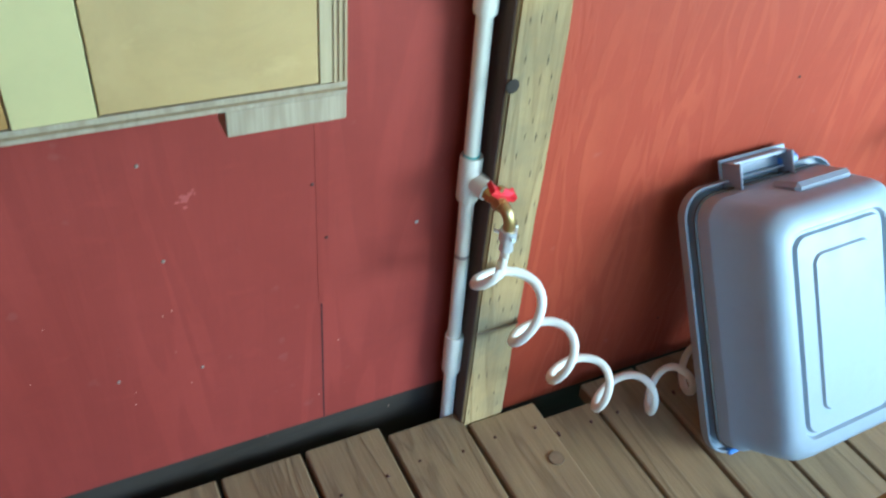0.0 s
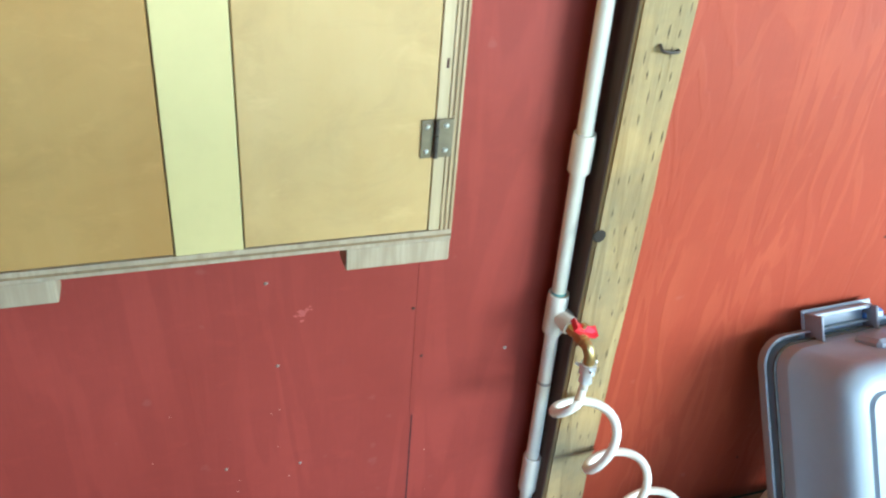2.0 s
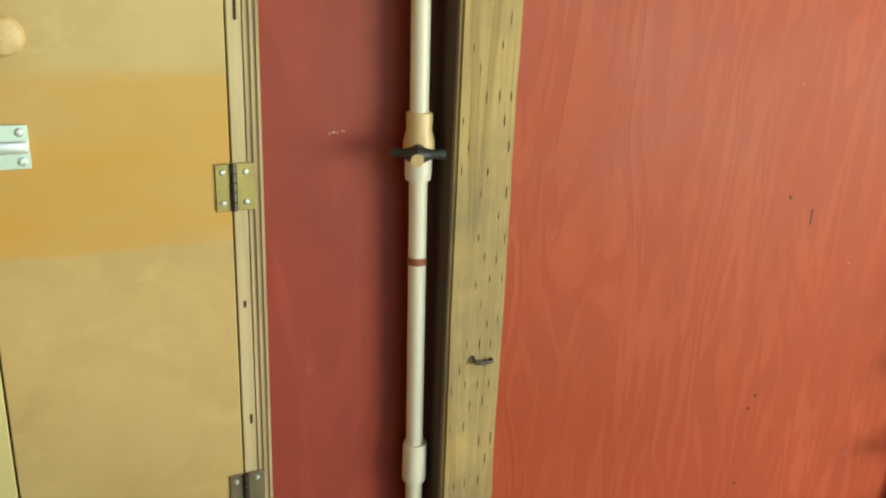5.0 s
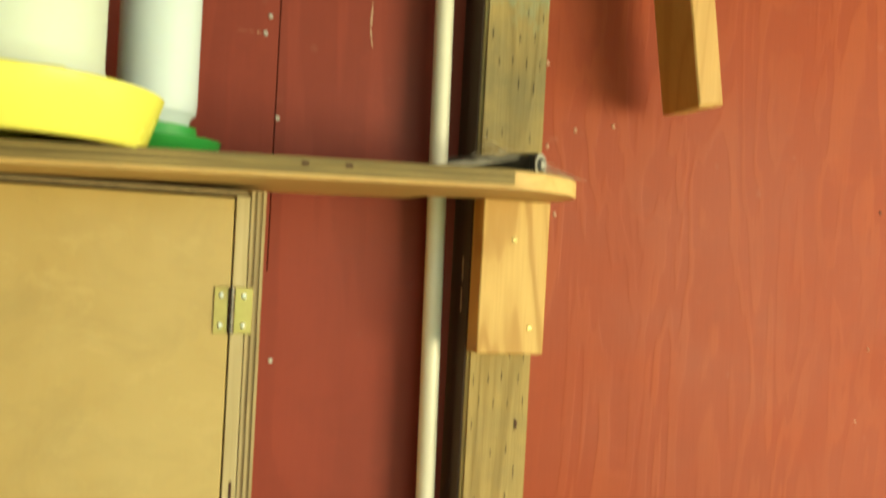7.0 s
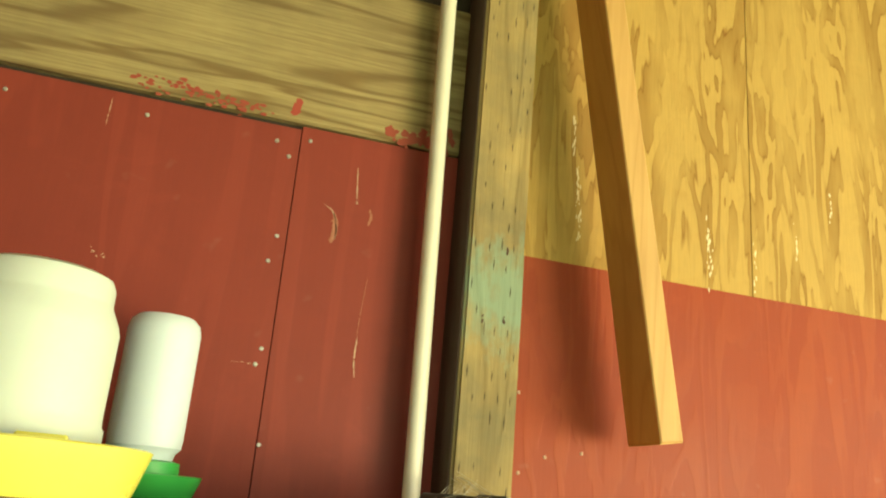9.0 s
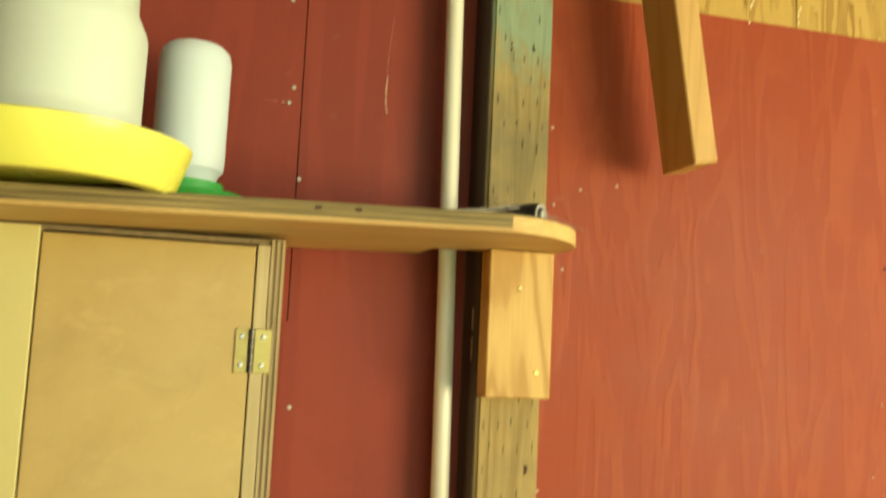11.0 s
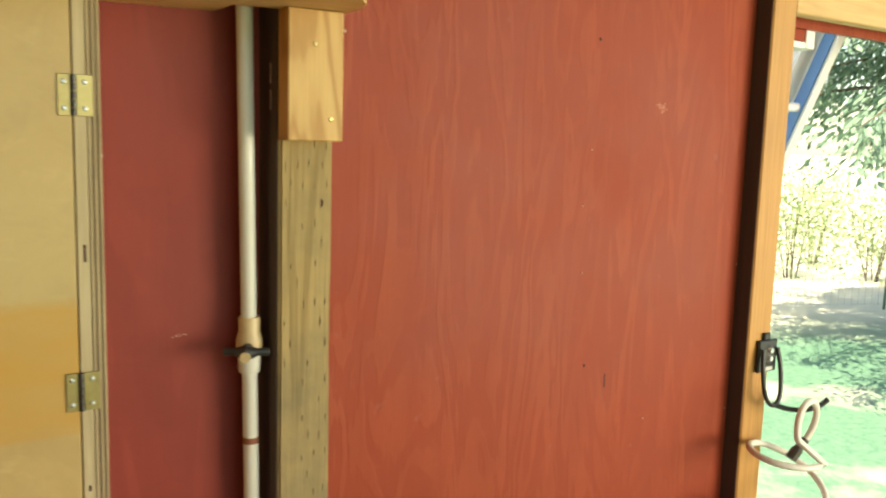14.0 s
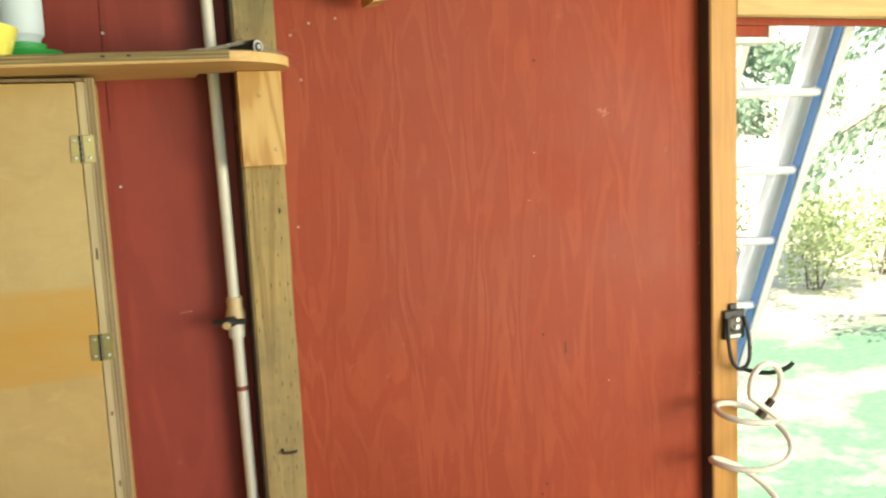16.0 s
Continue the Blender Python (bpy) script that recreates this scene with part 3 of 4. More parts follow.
    w = u - i
    ps = [Vector(centres[max(0, min(turns, i + k))]) for k in (-1, 0, 1, 2)]
    a, b, c, d = ps
    return 0.5 * ((2 * b) + (c - a) * w + (2 * a - 5 * b + 4 * c - d) * w * w + (3 * b - a - 3 * c + d) * w ** 3)


STEPS = 26
for k in range(STEPS * turns + 1):
    u = k / STEPS
    c = coil_centre(u)
    d = (coil_centre(min(u + 0.02, turns)) - coil_centre(max(u - 0.02, 0))).normalized()
    sidew = d.cross(Vector((0, 1, 0))).normalized()
    r = 0.043 if u < 9 else min(0.043 + 0.022 * (u - 9), 0.103)
    ang = 2 * math.pi * u + math.pi * 1.05
    rise = max(0.0, min(1.0, (u - 10) / 3))
    p = c + sidew * r * math.sin(ang) + Vector((0, 1.0, 0.3 * rise)) * r * (0.75 + 0.05 * rise) * math.cos(ang)
    p.z = max(p.z, LOW + 0.0085)
    p.y = min(p.y, 1.0 if p.x < 0.87 else 1.064)
    if p.x < 0.87:
        p.y = min(p.y, 0.968)
    pts.append(p)
for k in range(1, 34):
    a = math.pi * (1.05 - 1.3 * k / 33)
    pts.append(Vector((2.04 + 0.07 * math.cos(a), 0.87 + 0.002 * k, 0.975 + 0.07 * math.sin(a))))
hose = thing("coiled_hose", (1.2, 0.9, LOW), "white coiled vinyl hose from the tap to the doorway hook", "hose")
part("coil", tube(bmesh.new(), pts, 0.0078, 10), HOSE, hose)
end = pts[-1]
away = (pts[-1] - pts[-4]).normalized()
bm = rod(bmesh.new(), end - away * 0.01, end + away * 0.035, 0.0105)
rod(bm, end + away * 0.02, end + away * 0.05, 0.013, 0.014, 10)
part("end_fitting", bm, DARK_METAL, hose, "dark metal hose end fitting")

# ---- storage tote leaning on the wall ----
tote_at = Vector((1.418, 0.79, LOW))
lean = radians(28.5)
tu, tn = Vector((0, math.sin(lean), math.cos(lean))), Vector((0, -math.cos(lean), math.sin(lean)))
TM = Matrix.Translation(tote_at + tn * 0.004 + Vector((0, 0, 0.004))) @ Matrix((Vector((1, 0, 0)), tu, tn)).transposed().to_4x4() @ Matrix.Rotation(radians(1.8), 4, "Z")
TW, TL, TD = 0.385, 0.545, 0.195


def ring(bm, w, h, r, z, seg=8, cy=None):
    cy = TL / 2 if cy is None else cy
    vs = []
    for sx, sy, a0 in ((1, 1, 0), (-1, 1, 90), (-1, -1, 180), (1, -1, 270)):
        for i in range(seg + 1):
            a = radians(a0 + 90 * i / seg)
            vs.append(bm.verts.new((sx * (w / 2 - r) + r * math.cos(a), cy + sy * (h / 2 - r) + r * math.sin(a), z)))
    return vs


def skin(bm, rings, close_first=False, close_last=True):
    for a, b in zip(rings, rings[1:]):
        n = len(a)
        for i in range(n):
            bm.faces.new((a[i], a[(i + 1) % n], b[(i + 1) % n], b[i]))
    if close_first:
        bm.faces.new(rings[0][::-1])
    if close_last:
        bm.faces.new(rings[-1])


def placed(bm):
    bmesh.ops.transform(bm, matrix=TM, verts=bm.verts)
    return bm


tote = thing("storage_tote", tote_at, "blue-grey plastic storage tote on end against the wall", "storage tote")
bm = bmesh.new()
prof = [(-0.050, 0.045, 0.0), (-0.030, 0.045, 0.004), (-0.034, 0.045, 0.062), (-0.036, 0.045, 0.068), (-0.046, 0.045, 0.073), (-0.060, 0.05, 0.158), (-0.066, 0.052, 0.174), (-0.080, 0.055, 0.187), (-0.105, 0.055, TD)]
rings = [ring(bm, TW + d, TL + d, r, z) for d, r, z in prof]
# raised panel and recessed inner panel on the base
for d, r, z in ((-0.150, 0.03, TD + 0.001), (-0.158, 0.028, TD - 0.006), (-0.168, 0.026, TD - 0.006), (-0.176, 0.024, TD + 0.001), (-0.245, 0.02, TD + 0.001), (-0.252, 0.018, TD + 0.006)):
    rings.append(ring(bm, TW + d, TL + d, r, z))
skin(bm, rings)
part("shell", placed(bm), TOTE, tote, smooth=50)
bm = bmesh.new()
rings = [ring(bm, TW + d, TL + d, 0.055, z) for d, z in ((-0.046, 0.0), (-0.004, 0.0), (0.0, 0.004), (0.0, 0.022), (-0.006, 0.024), (-0.006, 0.006), (-0.040, 0.006))]
skin(bm, rings, close_last=False)
part("rim", placed(bm), TOTE, tote, "folded rim lip")
bm = bmesh.new()
rings = [ring(bm, TW + d, TL + d, 0.05, z) for d, z in ((-0.030, 0.028), (-0.024, 0.030), (-0.024, 0.034), (-0.030, 0.036))]
skin(bm, rings, close_last=False)
part("dark_groove", placed(bm), DARK_METAL, tote, "dark groove under the rim")
for yy in (TL, 0.0):
    s = 1 if yy else -1
    bm = bmesh.new()
    box(bm, -0.085, 0.085, *sorted((yy - s * 0.01, yy + s * 0.038)), 0.002, 0.007, bevel=0.002)
    if s > 0:
        box(bm, -0.080, -0.074, yy - 0.02, yy + 0.032, 0.004, 0.055, bevel=0.002)
        box(bm, 0.062, 0.068, yy - 0.02, yy + 0.030, 0.004, 0.045, bevel=0.002)
        box(bm, -0.080, 0.068, yy + 0.024, yy + 0.032, 0.004, 0.03, bevel=0.002)
        box(bm, -0.02, 0.12, yy - 0.052, yy - 0.012, 0.06, 0.13, bevel=0.008)
        part("handle", placed(bm), TOTE, tote, "moulded grip handle")
part("latch", placed(box(bmesh.new(), 0.060, 0.105, TL - 0.004, TL + 0.016, 0.004, 0.022, bevel=0.005)), TOTE_BLUE, tote, "blue plastic latch")
part("latch", placed(box(bmesh.new(), -0.15, -0.07, -0.004, 0.006, 0.012, 0.03, bevel=0.004)), TOTE_BLUE, tote, "blue plastic latch")

# ---- wall cabinet ----
CX0, CX1, CZ0, CZ1 = -0.098, 0.508, 0.785, 1.792
cab = thing("wall_cabinet", (0.2, WL, CZ0), "shallow birch plywood wall cabinet with two doors", "cabinet")
for x0, x1 in ((CX0, CX0 + 0.016), (CX1 - 0.016, CX1)):
    side_p = part("side_panel", B(x0, x1, CF + 0.001, WL - 0.001, CZ0 + 0.012, CZ1), BIRCH, cab)
    for i in range(5):
        xa = x0 + 0.0002 + i * 0.0031
        part("ply_layer", B(xa, xa + 0.0031, CF - 0.0005 - 0.0012 * (i % 2 == 0), CF + 0.0012, CZ0 + 0.012, CZ1), PLY_EDGE_LIGHT if i % 2 == 0 else PLY_EDGE_DARK, side_p)
part("back_panel", B(CX0 + 0.0165, CX1 - 0.0165, WL - 0.008, WL - 0.001, CZ0 + 0.012, CZ1), BIRCH, cab)
bottom = part("bottom_panel", B(CX0, CX1, CF + 0.002, WL - 0.001, CZ0 - 0.004, CZ0 + 0.0115), PLY_EDGE_LIGHT, cab)
part("ply_layer", B(CX0, CX1, CF - 0.001, CF + 0.0018, CZ0 - 0.004, CZ0 + 0.001, bevel=0.0005), GREY_BLOCK, bottom)
part("ply_layer", B(CX0, CX1, CF - 0.0002, CF + 0.0018, CZ0 + 0.001, CZ0 + 0.005), PLY_EDGE_DARK, bottom)
part("ply_layer", B(CX0, CX1, CF - 0.001, CF + 0.0018, CZ0 + 0.005, CZ0 + 0.0115, bevel=0.0005), GREY_BLOCK, bottom)
part("top_panel", B(CX0, CX1, CF + 0.002, WL - 0.001, CZ1 - 0.006, CZ1 - 0.0005), PLY_EDGE_DARK, cab)
for x0, x1 in ((CX0 + 0.0165, CX0 + 0.032), (CX1 - 0.0315, CX1 - 0.0165)):
    part("face_strip", B(x0, x1, CF - 0.0005, CF + 0.02, CZ0 + 0.012, CZ1 - 0.007, bevel=0.0008), FACE_STRIP, cab, "weathered face strip beside the door")
part("centre_stile", B(0.1665, 0.2445, CF - 0.002, CF + 0.018, CZ0 + 0.012, CZ1 - 0.002, bevel=0.001), CREAM, cab, "cream painted centre strip")


def cabinet_door(x0, x1, hinge_x, knob_x, knob_mat, bolt_sign, wood_label):
    door = part("door", B(x0, x1, CF - 0.001, CF + 0.012, CZ0 + 0.0135, CZ1 - 0.009, bevel=0.0012), BIRCH_RIGHT if x0 > 0.2 else BIRCH_LEFT, cab, wood_label)
    k = [(0.0, -0.030), (0.008, -0.030), (0.0150, -0.027), (0.0178, -0.021), (0.0165, -0.014), (0.011, -0.009), (0.0085, -0.005), (0.0095, 0.0), (0, 0.0)]
    part("knob", lathe(bmesh.new(), [(r, -h) for r, h in k], (knob_x, CF - 0.001, 1.4425), 28, "Y"), knob_mat, door, "turned wooden knob")
    return door


door_r = cabinet_door(0.2465, 0.4745, 0.475, 0.283, KNOB, 1, "varnished birch plywood door, closed")
door_l = cabinet_door(-0.0655, 0.1645, -0.066, 0.129, KNOB_AMBER, -1, "darker varnished birch plywood door, closed")


def butt_hinge(xc, z0, z1, s, material, label):
    h = thing("hinge", (xc, CF, z0), label, "hinge", "cabinet hinges")
    for d0, d1 in ((-0.018, -0.0035), (0.0035, 0.022)):
        a, b = sorted((xc + s * d0, xc + s * d1))
        leaf = part("leaf", B(a, b, CF - 0.0032, CF - 0.0015, z0, z1, bevel=0.0005), material, h)
        for zz in (z0 + 0.009, z1 - 0.009):
            part("screw", lathe(bmesh.new(), [(0, 0.0022), (0.002, 0.0018), (0.0032, 0.0), (0, 0)], ((a + b) / 2, CF - 0.0032, zz), 12, "Y"), ZINC, leaf)
    for i in range(5):
        za = z0 + (z1 - z0) * i / 5
        part("knuckle", rod(bmesh.new(), (xc, CF - 0.0042, za + 0.0004), (xc, CF - 0.0042, za + (z1 - z0) / 5 - 0.0004), 0.0034, seg=12), DARK_METAL, h)


for z0, mm, lb in ((1.638, BRASS, "small brass butt hinge on the cabinet door"), (1.266, BRASS_OLD, "small tarnished brass butt hinge on the cabinet door"), (0.902, HINGE_DULL, "dull grey-brown butt hinge on the cabinet door")):
    butt_hinge(0.4765, z0, z0 + 0.050, 1, mm, lb)
    butt_hinge(-0.0675, z0, z0 + 0.050, -1, mm, lb)


def slide_bolt(xd, xs, s):
    """Barrel bolt: plate on the door, keeper on the centre strip. s is +1 when the door lies to the right."""
    b = thing("slide_bolt", (xd, CF, 1.323), "zinc-plated slide bolt, closed, on the cabinet door", "bolt", "cabinet bolts")
    for (a, c), nm in ((sorted((xd, xd + s * 0.045)), "plate"), (sorted((xs, xs - s * 0.016)), "keeper")):
        pl = part(nm, B(a, c, CF - 0.0042, CF - 0.002, 1.3225, 1.3635, bevel=0.0006), ZINC, b)
        xsn = (a + 0.007, c - 0.007) if nm == "plate" else ((a + c) / 2,)
        for x in xsn:
            for z in (1.3295, 1.3565):
                part("screw", lathe(bmesh.new(), [(0, 0.003), (0.0028, 0.0024), (0.0042, 0.0), (0, 0)], (x, CF - 0.0042, z), 14, "Y"), ZINC, pl)
        part("barrel", B(a + 0.001, c - 0.001, CF - 0.0105, CF - 0.004, 1.3375, 1.3485, bevel=0.0025, seg=2), ZINC, pl)
    part("rod", rod(bmesh.new(), (xd + s * 0.04, CF - 0.0065, 1.343), (xs - s * 0.022, CF - 0.0065, 1.343), 0.0032, seg=12), ZINC, b)
    part("thumb_knob", rod(bmesh.new(), (xd + s * 0.012, CF - 0.008, 1.337), (xd + s * 0.012, CF - 0.020, 1.328), 0.0035, seg=12), ZINC, b)
    part("strike_hole", B(*sorted((xs - s * 0.022, xs - s * 0.0165)), CF - 0.0028, CF - 0.0021, 1.333, 1.353), DARK_METAL, b, "dark gap behind the keeper")


slide_bolt(0.2485, 0.2435, 1)
slide_bolt(0.1635, 0.1685, -1)
for x0, x1, lb in ((0.370, 0.508, "grey weathered block under the cabinet"), (-0.098, 0.033, "brown weathered block under the cabinet")):
    solid("support_block", B(x0, x1, CF + 0.001, CF + 0.04, 0.748, CZ0 - 0.0045, bevel=0.0015), GREY_BLOCK, lb, "block", "cabinet blocks", at=(x0, CF, 0.748))

# ---- shelf over the cabinet ----
SLOPE = 0.022


def tilt_shelf(bm):
    for v in bm.verts:
        v.co.z += SLOPE * (v.co.x - 0.74)
    return bm


shelf = thing("wall_shelf", (0.2, 0.9, 1.79), "long plywood shelf with a rounded pine front board", "shelf")
notch = [(0.700, WL - 0.001), (0.700, PF - 0.002)]
outline = [(-0.75, WL - 0.001), (-0.75, 0.7645), (0.739, 0.7645)] + [(0.745, 0.7645), (0.770, 0.774), (0.800, 0.796), (0.828, 0.825), (0.851, 0.858), (0.865, 0.890), (0.871, 0.922), (0.872, 0.950), (0.872, PF - 0.002)] + notch[::-1]
part("pine_board", tilt_shelf(slab(bmesh.new(), outline, 1.8045, 1.8225, 0.0012)), PINE_X, shelf, "pine board with a rounded corner")
part("plywood_top", tilt_shelf(slab(bmesh.new(), [(x - 0.002 if x > 0.8 else x, y + 0.002 if y < 0.8 else y) for x, y in outline], 1.8226, 1.8245)), SHELF_PLY, shelf, "dark weathered top skin")
strip = part("edge_strip", tilt_shelf(B(-0.75, 0.738, 0.7622, 0.7644, 1.806, 1.8246, bevel=0.0008)), SHELF_PLY, shelf, "dark weathered plywood edge strip")
for z0, z1, proud, m in ((1.8062, 1.8086, 0.0016, PINE_X), (1.8088, 1.8122, 0.0006, SHELF_PLY), (1.8124, 1.8148, 0.0013, PLY_RAW_EDGE), (1.815, 1.8188, 0.0004, SHELF_PLY), (1.819, 1.8212, 0.0014, PLY_RAW_EDGE), (1.8214, 1.8244, 0.0009, SHELF_PLY)):
    part("ply_layer", tilt_shelf(B(-0.75, 0.738, 0.7622 - proud, 0.7622, z0, z1, bevel=0.0004)), m, strip)
support = thing("shelf_bracket", (0.814, 0.942, 1.615), "fresh pine block screwed to the post under the shelf", "bracket")
part("block", B(0.770, 0.8575, 0.942, PF - 0.0005, 1.615, 1.8048, bevel=0.0015), PINE, support)
for x, z in ((0.838, 1.648), (0.812, 1.756)):
    part("screw", lathe(bmesh.new(), [(0, 0.001), (0.003, 0.001), (0.0042, 0.0), (0, 0)], (x, 0.942, z), 12, "Y"), BRASS, support)


def shelf_top(x):
    return 1.8245 + SLOPE * (x - 0.74)


# poultry drinkers on the shelf
jx, jy = 0.273, 0.785
jz = shelf_top(jx) + 0.001
w = thing("poultry_waterer", (jx, jy, jz), "large milky poultry waterer with a yellow tray, on the shelf", "poultry waterer")
part("tray", lathe(bmesh.new(), [(0, 0.010), (0.095, 0.010), (0.098, 0.0), (0.112, 0.0), (0.117, 0.004), (0.1290, 0.040), (0.1305, 0.046), (0.127, 0.048), (0.119, 0.014), (0, 0.014)], (jx, jy, jz), 64), YELLOW, w, "glossy yellow plastic tray")
part("jar", lathe(bmesh.new(), [(0, 0.0145), (0.078, 0.0145), (0.0815, 0.022), (0.0815, 0.062), (0.079, 0.066), (0.0785, 0.075), (0.079, 0.154), (0.077, 0.162), (0.069, 0.179), (0.068, 0.183), (0.0677, 0.198), (0.064, 0.206), (0.054, 0.2105), (0, 0.2125)], (jx, jy, jz), 64), JAR, w, "milky translucent plastic jar")
part("tab", B(jx + 0.02, jx + 0.062, jy - 0.098, jy - 0.085, jz + 0.040, jz + 0.052, bevel=0.002), YELLOW, w)


def small_drinker(bx, by):
    bz = shelf_top(bx) + 0.001
    d = thing("chick_drinker", (bx, by, bz), "white plastic bottle upside down in a green drinker base", "poultry waterer", "small drinkers")
    part("base", lathe(bmesh.new(), [(0, 0.0), (0.058, 0.0), (0.062, 0.003), (0.0705, 0.026), (0.068, 0.027), (0.057, 0.006), (0.044, 0.006), (0.043, 0.040), (0.036, 0.042), (0, 0.042)], (bx, by, bz), 48), GREEN, d, "green plastic base")
    part("bottle", lathe(bmesh.new(), [(0, 0.0425), (0.034, 0.0425), (0.036, 0.050), (0.0415, 0.056), (0.0425, 0.066), (0.0425, 0.19), (0.040, 0.201), (0.033, 0.208), (0, 0.21)], (bx, by, bz), 48), BOTTLE, d, "frosted white bottle")


small_drinker(0.3885, 0.955)
small_drinker(0.045, 0.965)

# torch at the shelf's end
fz = shelf_top(0.79) + 0.0145
f0, f1 = Vector((0.728, 0.945, fz)), Vector((0.796, 0.858, fz))
torch = thing("flashlight", (0.75, 0.9, fz - 0.0145), "black rubber flashlight lying dusty on the shelf end", "flashlight")
fd = (f1 - f0).normalized()
bm = rod(bmesh.new(), f0, f1, 0.0115)
rod(bm, f1 - fd * 0.03, f1, 0.014)
part("barrel", bm, BLACK_PLASTIC, torch)
for i in range(3):
    part("ring", rod(bmesh.new(), f1 + fd * (0.001 + i * 0.003), f1 + fd * (0.003 + i * 0.003), 0.0143 - i * 0.0006), BLACK_PLASTIC, torch)
part("end_cap", rod(bmesh.new(), f1 + fd * 0.009, f1 + fd * 0.0105, 0.0125), GALV, torch, "dusty grey end cap")
part("bezel", rod(bmesh.new(), f1 + fd * 0.0105, f1 + fd * 0.0118, 0.0085), BLACK_PLASTIC, torch)
part("button", rod(bmesh.new(), f1 + fd * 0.0118, f1 + fd * 0.0132, 0.0045), GALV, torch)

web = thing("cobweb", (0.76, 0.9, fz - 0.0145), "grey dusty cobweb over the flashlight and shelf end", "cobweb")
rw = random.Random(8)
bm = bmesh.new()
for a, b in (((0.775, 0.975, fz + 0.035), (0.846, 0.87, fz - 0.012)), ((0.80, 0.975, fz + 0.03), (0.70, 0.80, fz - 0.013)), ((0.79, 0.87, fz + 0.012), (0.68, 0.79, fz - 0.013)), ((0.80, 0.865, fz + 0.012), (0.844, 0.86, fz - 0.012)), ((0.77, 0.90, fz + 0.012), (0.66, 0.90, fz - 0.013)), ((0.775, 0.97, fz + 0.02), (0.69, 0.85, fz - 0.013))):
    for i in range(7):
        p, q = (Vector(v) + Vector((rw.gauss(0, 0.006), 0, rw.gauss(0, 0.003) if v is a else 0)) for v in (a, b))
        m = p.lerp(q, 0.5) - Vector((0, 0, rw.uniform(0.001, 0.006)))
        m.z = max(m.z, fz - 0.012)
        tube(bm, smooth_path([p, m, q], 4), 0.00022, 4)
tagged(part("web", bm, COBWEB, web, smooth=None), kind="stuff")

# hanging brace
brace = thing("brace", (1.10, 1.0, 1.95), "fir two-by-four brace fixed to the wall, cut off square", "brace")
bm = B(-0.0185, 0.0185, 0.936, 1.026, 0.0, 1.12, bevel=0.002)
bmesh.ops.transform(bm, matrix=Matrix.Translation((1.076, 0, 1.947)) @ Matrix.Rotation(radians(-8.8), 4, "Y"), verts=bm.verts)
part("timber", bm, FIR, brace)
part("nail", rod(bmesh.new(), (1.045, 1.02, 2.196), (1.075, 1.025, 2.193), 0.0018, seg=8), GALV, brace, "bent nail through the side")
bm = B(-0.0178, 0.0178, 0.938, 1.024, -0.0012, 0.0006)
bmesh.ops.transform(bm, matrix=Matrix.Translation((1.076, 0, 1.947)) @ Matrix.Rotation(radians(-8.8), 4, "Y"), verts=bm.verts)
part("cut_end", bm, PINE, brace, "pale sawn end")


# ---- nails, screws and marks on the walls ----
def stud_head(name, x, y, z, r, material, parent):
    part(name, lathe(bmesh.new(), [(0, 0.0018), (r * 0.7, 0.0016), (r, 0.0), (0, 0)], (x, y, z), 10, "Y"), material, parent)


for x, z in ((0.511, 2.183), (0.504, 2.145), (0.513, 2.021), (0.508, 1.999), (0.528, 1.894), (0.511, 2.306), (0.491, 2.327), (0.539, 2.337), (0.309, 2.326), (0.127, 2.322), (0.535, 1.586), (0.686, 0.445)):
    stud_head("screw", x, WL, z, 0.0034, GALV, wall_left)
for x, z in ((0.515, 0.555), (0.535, 0.454), (0.285, 0.635), (0.297, 0.476), (0.205, 0.268), (0.328, 0.253)):
    stud_head("nail", x, WL, z, 0.003, RUST if x > 0.5 else NAIL_DULL, wall_left)
for x, z in ((0.949, 1.919), (1.009, 1.930), (0.901, 2.010), (0.907, 1.893), (0.924, 1.797), (0.896, 1.474), (1.488, 1.612), (1.470, 1.496), (1.479, 1.356), (1.686, 1.008), (1.975, 1.347), (1.972, 0.988)):
    stud_head("nail", x, WR, z, 0.002 if x > 1.1 else 0.003, SCRATCH, wall_right)
for x, z in ((1.497, 1.835), (1.498, 1.154), (1.481, 0.735), (1.478, 0.569), (1.309, 0.008), (1.495, 0.76)):
    stud_head("nail_hole", x, WR, z, 0.0032, RUST, wall_right)
part("gouge", B(1.5585, 1.5615, WR - 0.0006, WR + 0.001, 1.098, 1.128), RUST, wall_right, "dark gouge in the paint")
part("crack", B(0.5235, 0.5262, WL - 0.0004, WL + 0.0015, 0.046, 0.322), GRIME, wall_left, "dark open crack in the plywood joint")


def chips(pts, n, r, x_jit, z_jit, seed, parent, y, material=None, stretch=1.0):
    """Flakes of chipped paint scattered along a line, as one thin patch."""
    rn = random.Random(seed)
    bm = bmesh.new()
    line = smooth_path([(x, y, z) for x, z in pts], 8)
    for i in range(n):
        p = rn.choice(line)
        r_i = r * 0.75
        c = Vector((p.x + rn.gauss(0, x_jit), y - 0.0003 - 0.00001 * i, p.z + rn.gauss(0, z_jit)))
        k, ph = r_i * rn.uniform(0.4, 1.2), rn.uniform(0, 6)
        vs = [bm.verts.new(c + Vector((math.cos(a + ph) * k * rn.uniform(0.5, 1), 0, math.sin(a + ph) * k * stretch * rn.uniform(0.5, 1)))) for a in (0, 1.1, 2.2, 3.2, 4.2, 5.3)]
        f = bm.faces.new(vs)
    ext = bmesh.ops.extrude_face_region(bm, geom=bm.faces[:])
